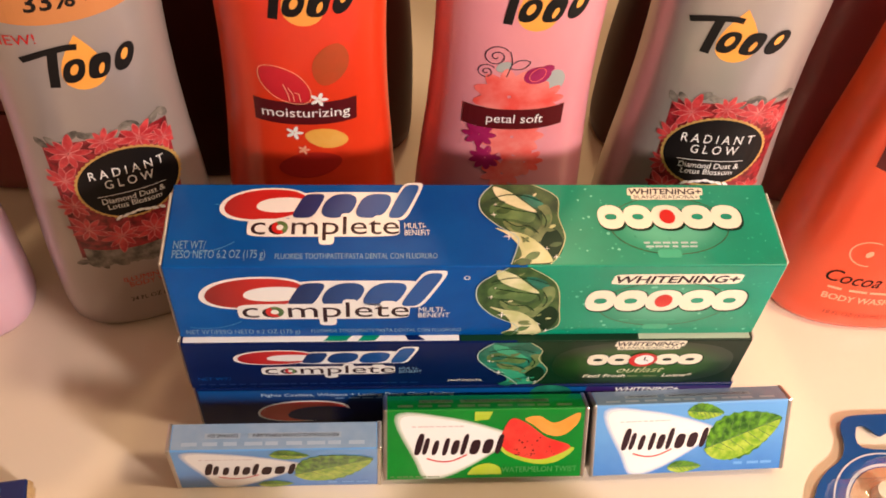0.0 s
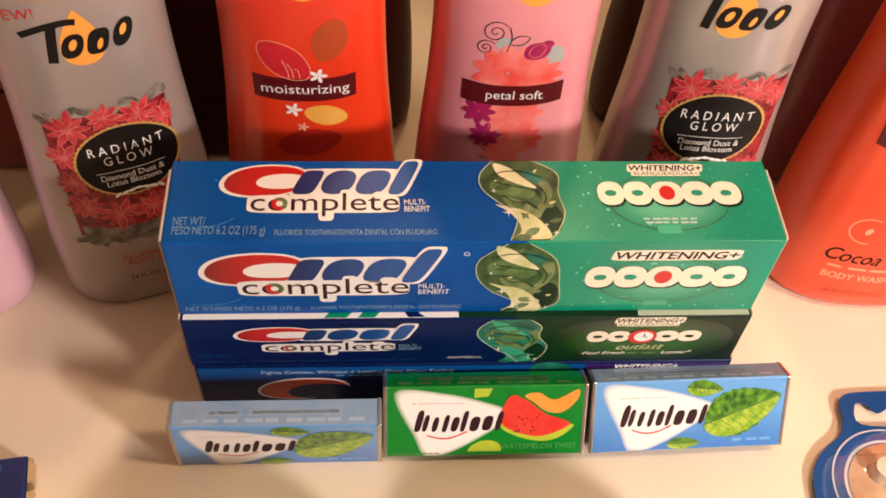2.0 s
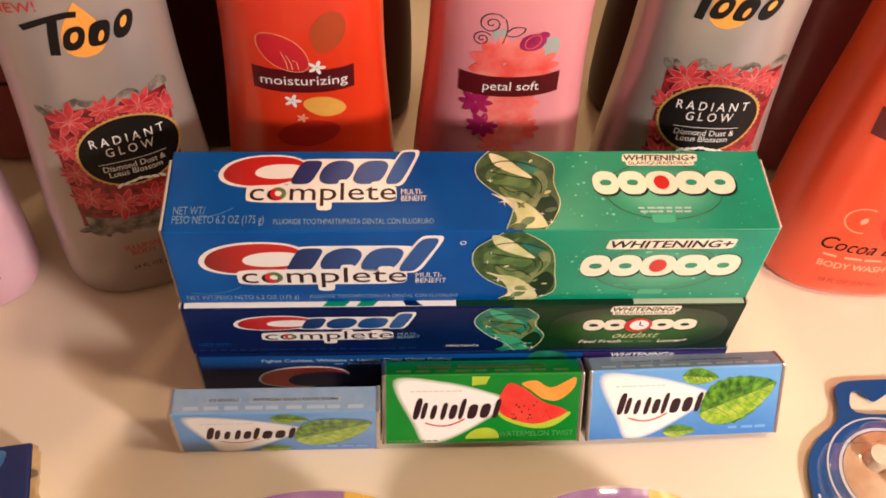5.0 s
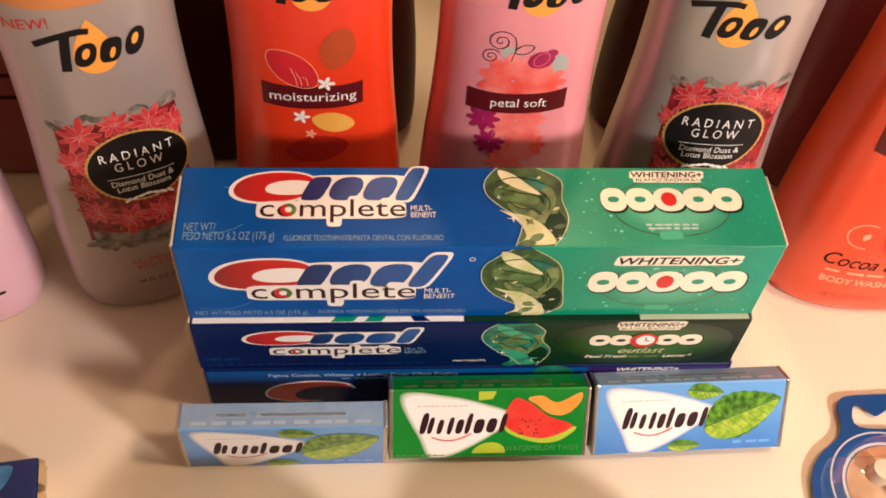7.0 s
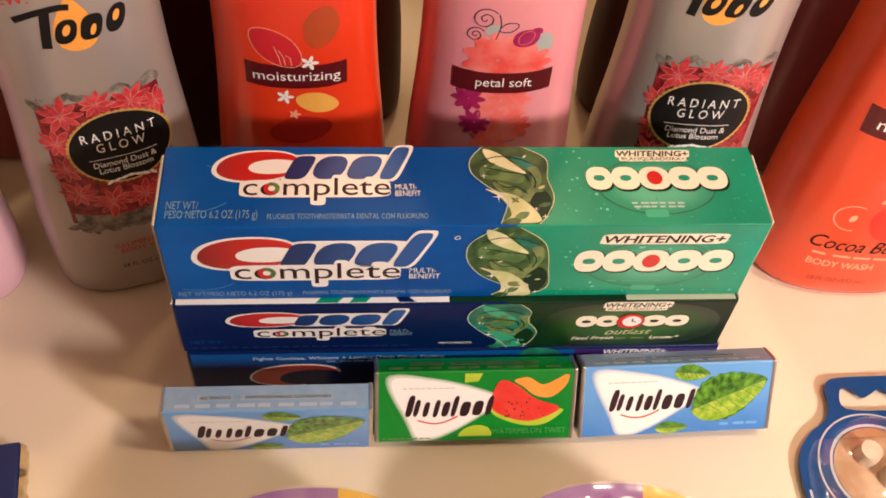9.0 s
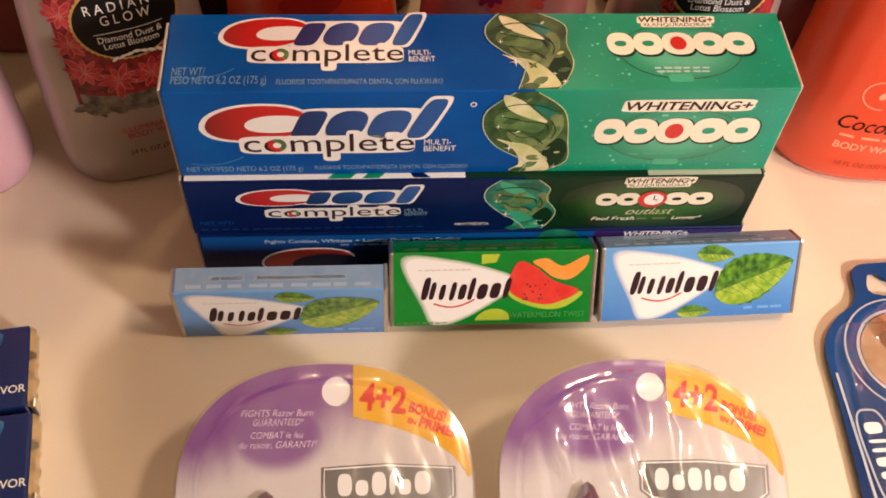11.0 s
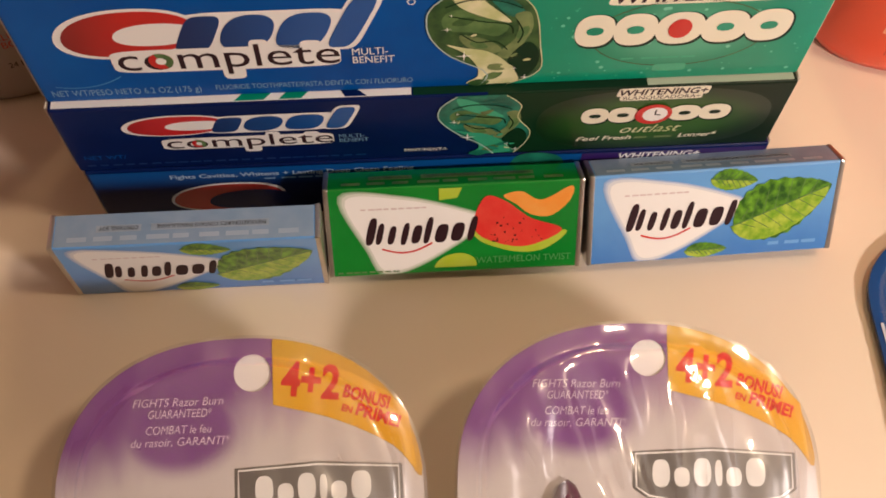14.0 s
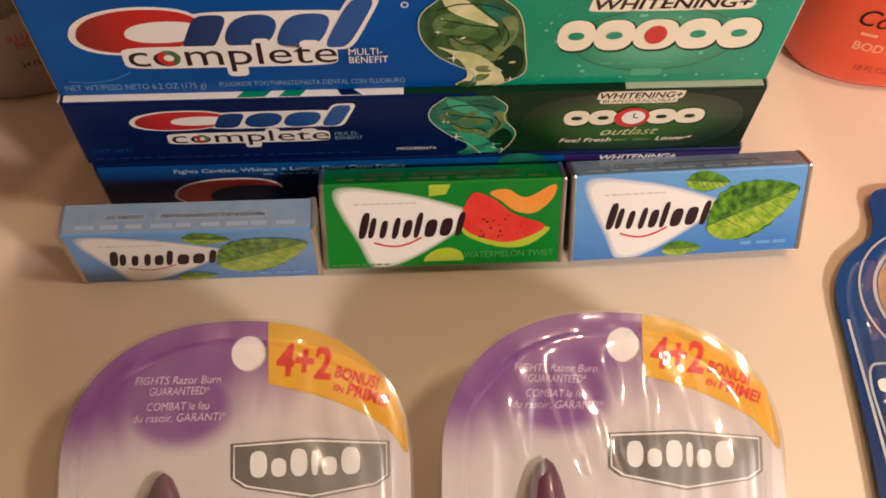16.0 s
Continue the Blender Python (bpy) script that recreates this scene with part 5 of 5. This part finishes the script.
# ---- toothbrush head pack ----
t = thing("brush_head_pack", "blue carded brush head pack with a round clear window", "toothbrush heads", pose(0.1830, -0.0318, -0.0068, 0, 0, 1.5))
CARDBLUE = fade("royal_blue_card_ink", (0.002, 0.022, 0.10), (0.002, 0.055, 0.21), 1, -0.06, 0.02, wobble=0.03, coat=0.1, spec=0.3)
half = [(0.0, 0.0285), (0.0190, 0.0285), (0.0255, 0.0270), (0.0280, 0.0225), (0.0285, 0.0160), (0.0320, 0.0095), (0.0400, 0.0040), (0.0460, -0.0030), (0.0490, -0.0120), (0.0500, -0.0300), (0.0520, -0.0600), (0.0545, -0.0900), (0.0560, -0.1300), (0.0540, -0.1340)]
right = spline(half, 4, False)
out = [(-x, y) for x, y in reversed(right[1:])] + right
slot = spline([(-0.0215, 0.0225), (-0.0175, 0.0235), (-0.0130, 0.0190), (-0.0085, 0.0205), (-0.0045, 0.0225), (0.0, 0.0190), (0.0045, 0.0225), (0.0085, 0.0205), (0.0130, 0.0190), (0.0175, 0.0235), (0.0215, 0.0225), (0.0215, 0.0140), (0.0, 0.0125), (-0.0215, 0.0140)], 4)
bm = bmesh.new()
loops = []
for z in (0.0100, 0.0090):
    o, h = [bm.verts.new((*p, z)) for p in out], [bm.verts.new((*p, z)) for p in slot]
    loops.append((o, h))
    bmesh.ops.triangle_fill(bm, use_beauty=True, edges=[bm.edges.new((q[i], q[(i + 1) % len(q)])) for q in (o, h) for i in range(len(q))])
for a, b in zip(*loops):
    for i in range(len(a)):
        j = (i + 1) % len(a)
        bm.faces.new((a[i], b[i], b[j], a[j]))
bmesh.ops.recalc_face_normals(bm, faces=bm.faces[:])
part("card", bm, CARDBLUE, t, "royal blue card with a shaped hanging slot")
PALERING = mat("pale_silver_ink", (0.60, 0.62, 0.66), 0.25, metal=0.2, coat=0.5)
mp = flat(Matrix.Translation((0, 0, 0.0100)))
WIN = (-0.0165, -0.0135)
disc = part("window_disc", fill(mp, oval(*WIN, 0.0185, 0.0185), 0.0001), mat("window_amber_ink", (0.40, 0.19, 0.08), 0.4, second=(0.66, 0.46, 0.30), scale=70, amount=1.0), t, "round amber and cream window")
part("window_ring", ribbon(mp, oval(*WIN, 0.0195, 0.0195, n=60), 0.0012, True, up=0.0003), PALERING, disc, "pale ring round the window")
part("window_ring", ribbon(mp, oval(*WIN, 0.0245, 0.0245, n=60), 0.0007, True, up=0.0003), PALERING, disc)
for dx, dy, r in ((-0.004, 0.006, 0.0050), (0.004, -0.004, 0.0060)):
    bm = bmesh.new()
    bmesh.ops.create_cone(bm, cap_ends=True, segments=24, radius1=r, radius2=r * 0.85, depth=0.006, matrix=Matrix.Translation((WIN[0] + dx, WIN[1] + dy, 0.0132)))
    part("brush_head", bm, mat("bristle_cream", (0.72, 0.60, 0.45), 0.6, second=(0.55, 0.40, 0.28), scale=400, bump=0.4), t, "round bristled brush head", False)
bm = bmesh.new()
rows = [[bm.verts.new((WIN[0] + x, WIN[1] + y, z)) for x, y in oval(0, 0, r, r, n=40)] for r, z in ((0.0225, 0.0104), (0.0215, 0.0120), (0.0205, 0.0160), (0.0185, 0.0178), (0.0100, 0.0188))]
for a, b in zip(rows, rows[1:]):
    for i in range(40):
        bm.faces.new((a[i], a[(i + 1) % 40], b[(i + 1) % 40], b[i]))
bm.faces.new(rows[-1])
sh = part("clear_dome", bm, clear("clear_dome_plastic", gloss=0.06, rough=0.05, bump=0.4, haze=0.2), t, "clear raised dome", True)
sh.visible_shadow = False
# name panel: pale outline with plain upright shapes
part("name_outline", ribbon(mp, oval(-0.0405, -0.0545, 0.0058, 0.0190, 3.5, -0.03), 0.0008, True, up=0.0003), PALERING, t, "pale outline round the name")
pieces("name_stroke", mp, [oval(-0.0405 - 0.03 * (v + 0.0455), v - 0.009, 0.0034, h * 0.5, 3.0, n=20) for v, h in ((-0.0585, 0.0050), (-0.0520, 0.0030), (-0.0470, 0.0036), (-0.0425, 0.0016), (-0.0390, 0.0014), (-0.0338, 0.0046))], WHITE, t, 0.0003)
low = [(x, y) for x, y in out if y < 0.004]
bm, rows = bmesh.new(), []
for inset, z in ((0.0022, 0.0104), (0.0028, 0.0128), (0.0040, 0.0146), (0.0062, 0.0152)):
    rows.append([bm.verts.new((x * (1 - inset / 0.05), -0.065 + (y + 0.065) * (1 - inset / 0.07), z)) for x, y in low])
for a, b in zip(rows, rows[1:]):
    for i in range(len(a)):
        k = (i + 1) % len(a)
        bm.faces.new((a[i], a[k], b[k], b[i]))
bm.faces.new(rows[-1])
bmesh.ops.recalc_face_normals(bm, faces=bm.faces[:])
sh = part("clear_tray", bm, clear("clear_tray_plastic", gloss=0.07, rough=0.05, bump=0.5, bump_scale=70, haze=0.3), t, "clear lower tray", True)
sh.visible_shadow = False
# flat pale ribbon that paints the highlight along the tray's ridge
part("tray_ridge", ribbon(mp, [(-0.0475 - 0.0018 * k / 10, -0.020 - 0.0105 * k) for k in range(11)], 0.0010, up=0.0004), PALERING, t, "moulded ridge, its highlight drawn as a pale line")
part("card_back", box(-0.040, 0.040, -0.120, -0.010, 0.0068, 0.0090, 0.0008, 2), REAR, t, "moulded plastic back of the pack")

# ---- blue packs on the table's side ----
NAVY = fade("navy_wrap", (0.001, 0.004, 0.045), (0.002, 0.018, 0.115), 0, -0.045, -0.005, wobble=0.03, scale=80, coat=0.6)
WAVE = mat("pale_wave_ink", (0.02, 0.12, 0.32), 0.3, second=(0.08, 0.26, 0.48), scale=120, amount=1.0, coat=0.5)


def blue_pack(m):
    """A flat pack; origin at its rear right corner."""
    t = thing("gum_pack", "navy blue gum pack lying flat in foil", "chewing gum", m, "navy packs in a row")
    part("wrap", box(-0.0750, -0.0006, -0.0328, 0, 0, 0.0120, 0.0010, 3), NAVY, t)
    bm = bmesh.new()
    r = random.Random(7)
    grid = [[bm.verts.new((0.0004 + r.uniform(-0.0004, 0.0010) if 0 < j < 4 else -0.0004, -0.0004 - 0.0320 * i / 16, 0.0004 + 0.0108 * j / 4)) for j in range(5)] for i in range(17)]
    for i in range(16):
        for j in range(4):
            bm.faces.new((grid[i][j], grid[i + 1][j], grid[i + 1][j + 1], grid[i][j + 1]))
    part("foil_side", bm, GOLDFOIL, t, "crumpled shiny foil side")
    part("foil_fold", box(0.0006, 0.0022, -0.0330, -0.0286, 0.0030, 0.0104, 0.0006, 2), SILVER, t, "folded foil flap")
    mp = flat(Matrix.Translation((0, 0, 0.0120)))
    part("lettering", words(mp, "FLAVOR", -0.0010, -0.0270, 0.0042, 0.0001, 0.0150, align="RIGHT", bold=0.00005), WHITE, t)
    for k in range(5):
        pts = [(-0.034 + 0.0022 * k + 0.0035 * math.sin(0.5 * j + k), -0.005 - 0.0012 * j - 0.0008 * k) for j in range(12)]
        part("wave_line", ribbon(mp, pts, 0.0009, up=0.0001), WAVE, t)
    part("wave_patch", fill(mp, spline([(-0.020, -0.004), (-0.010, -0.0025), (-0.012, -0.010), (-0.020, -0.016), (-0.030, -0.018)]), 0.00005), WAVE, t, "pale wave picture")
    return t


blue_pack(pose(-0.1613, -0.0291, 0.0, 0, 0, 7.5))
blue_pack(pose(-0.1545, -0.0637, 0.0, 0, 0, 6.5))
t = thing("mouthwash_strip_box", "bright blue rounded box lying on the table", "box", pose(-0.1465, -0.0990, 0.0, 0, 0, 5))
part("shell", box(-0.070, 0.0, -0.045, 0, 0, 0.0140, 0.003, 3), mat("bright_blue_plastic", (0.01, 0.10, 0.38), 0.3, second=(0.02, 0.14, 0.45), scale=60, coat=0.5), t)
part("lid_line", box(-0.068, 0.0004, -0.0220, -0.0212, 0.0005, 0.0142), WHITE, t)
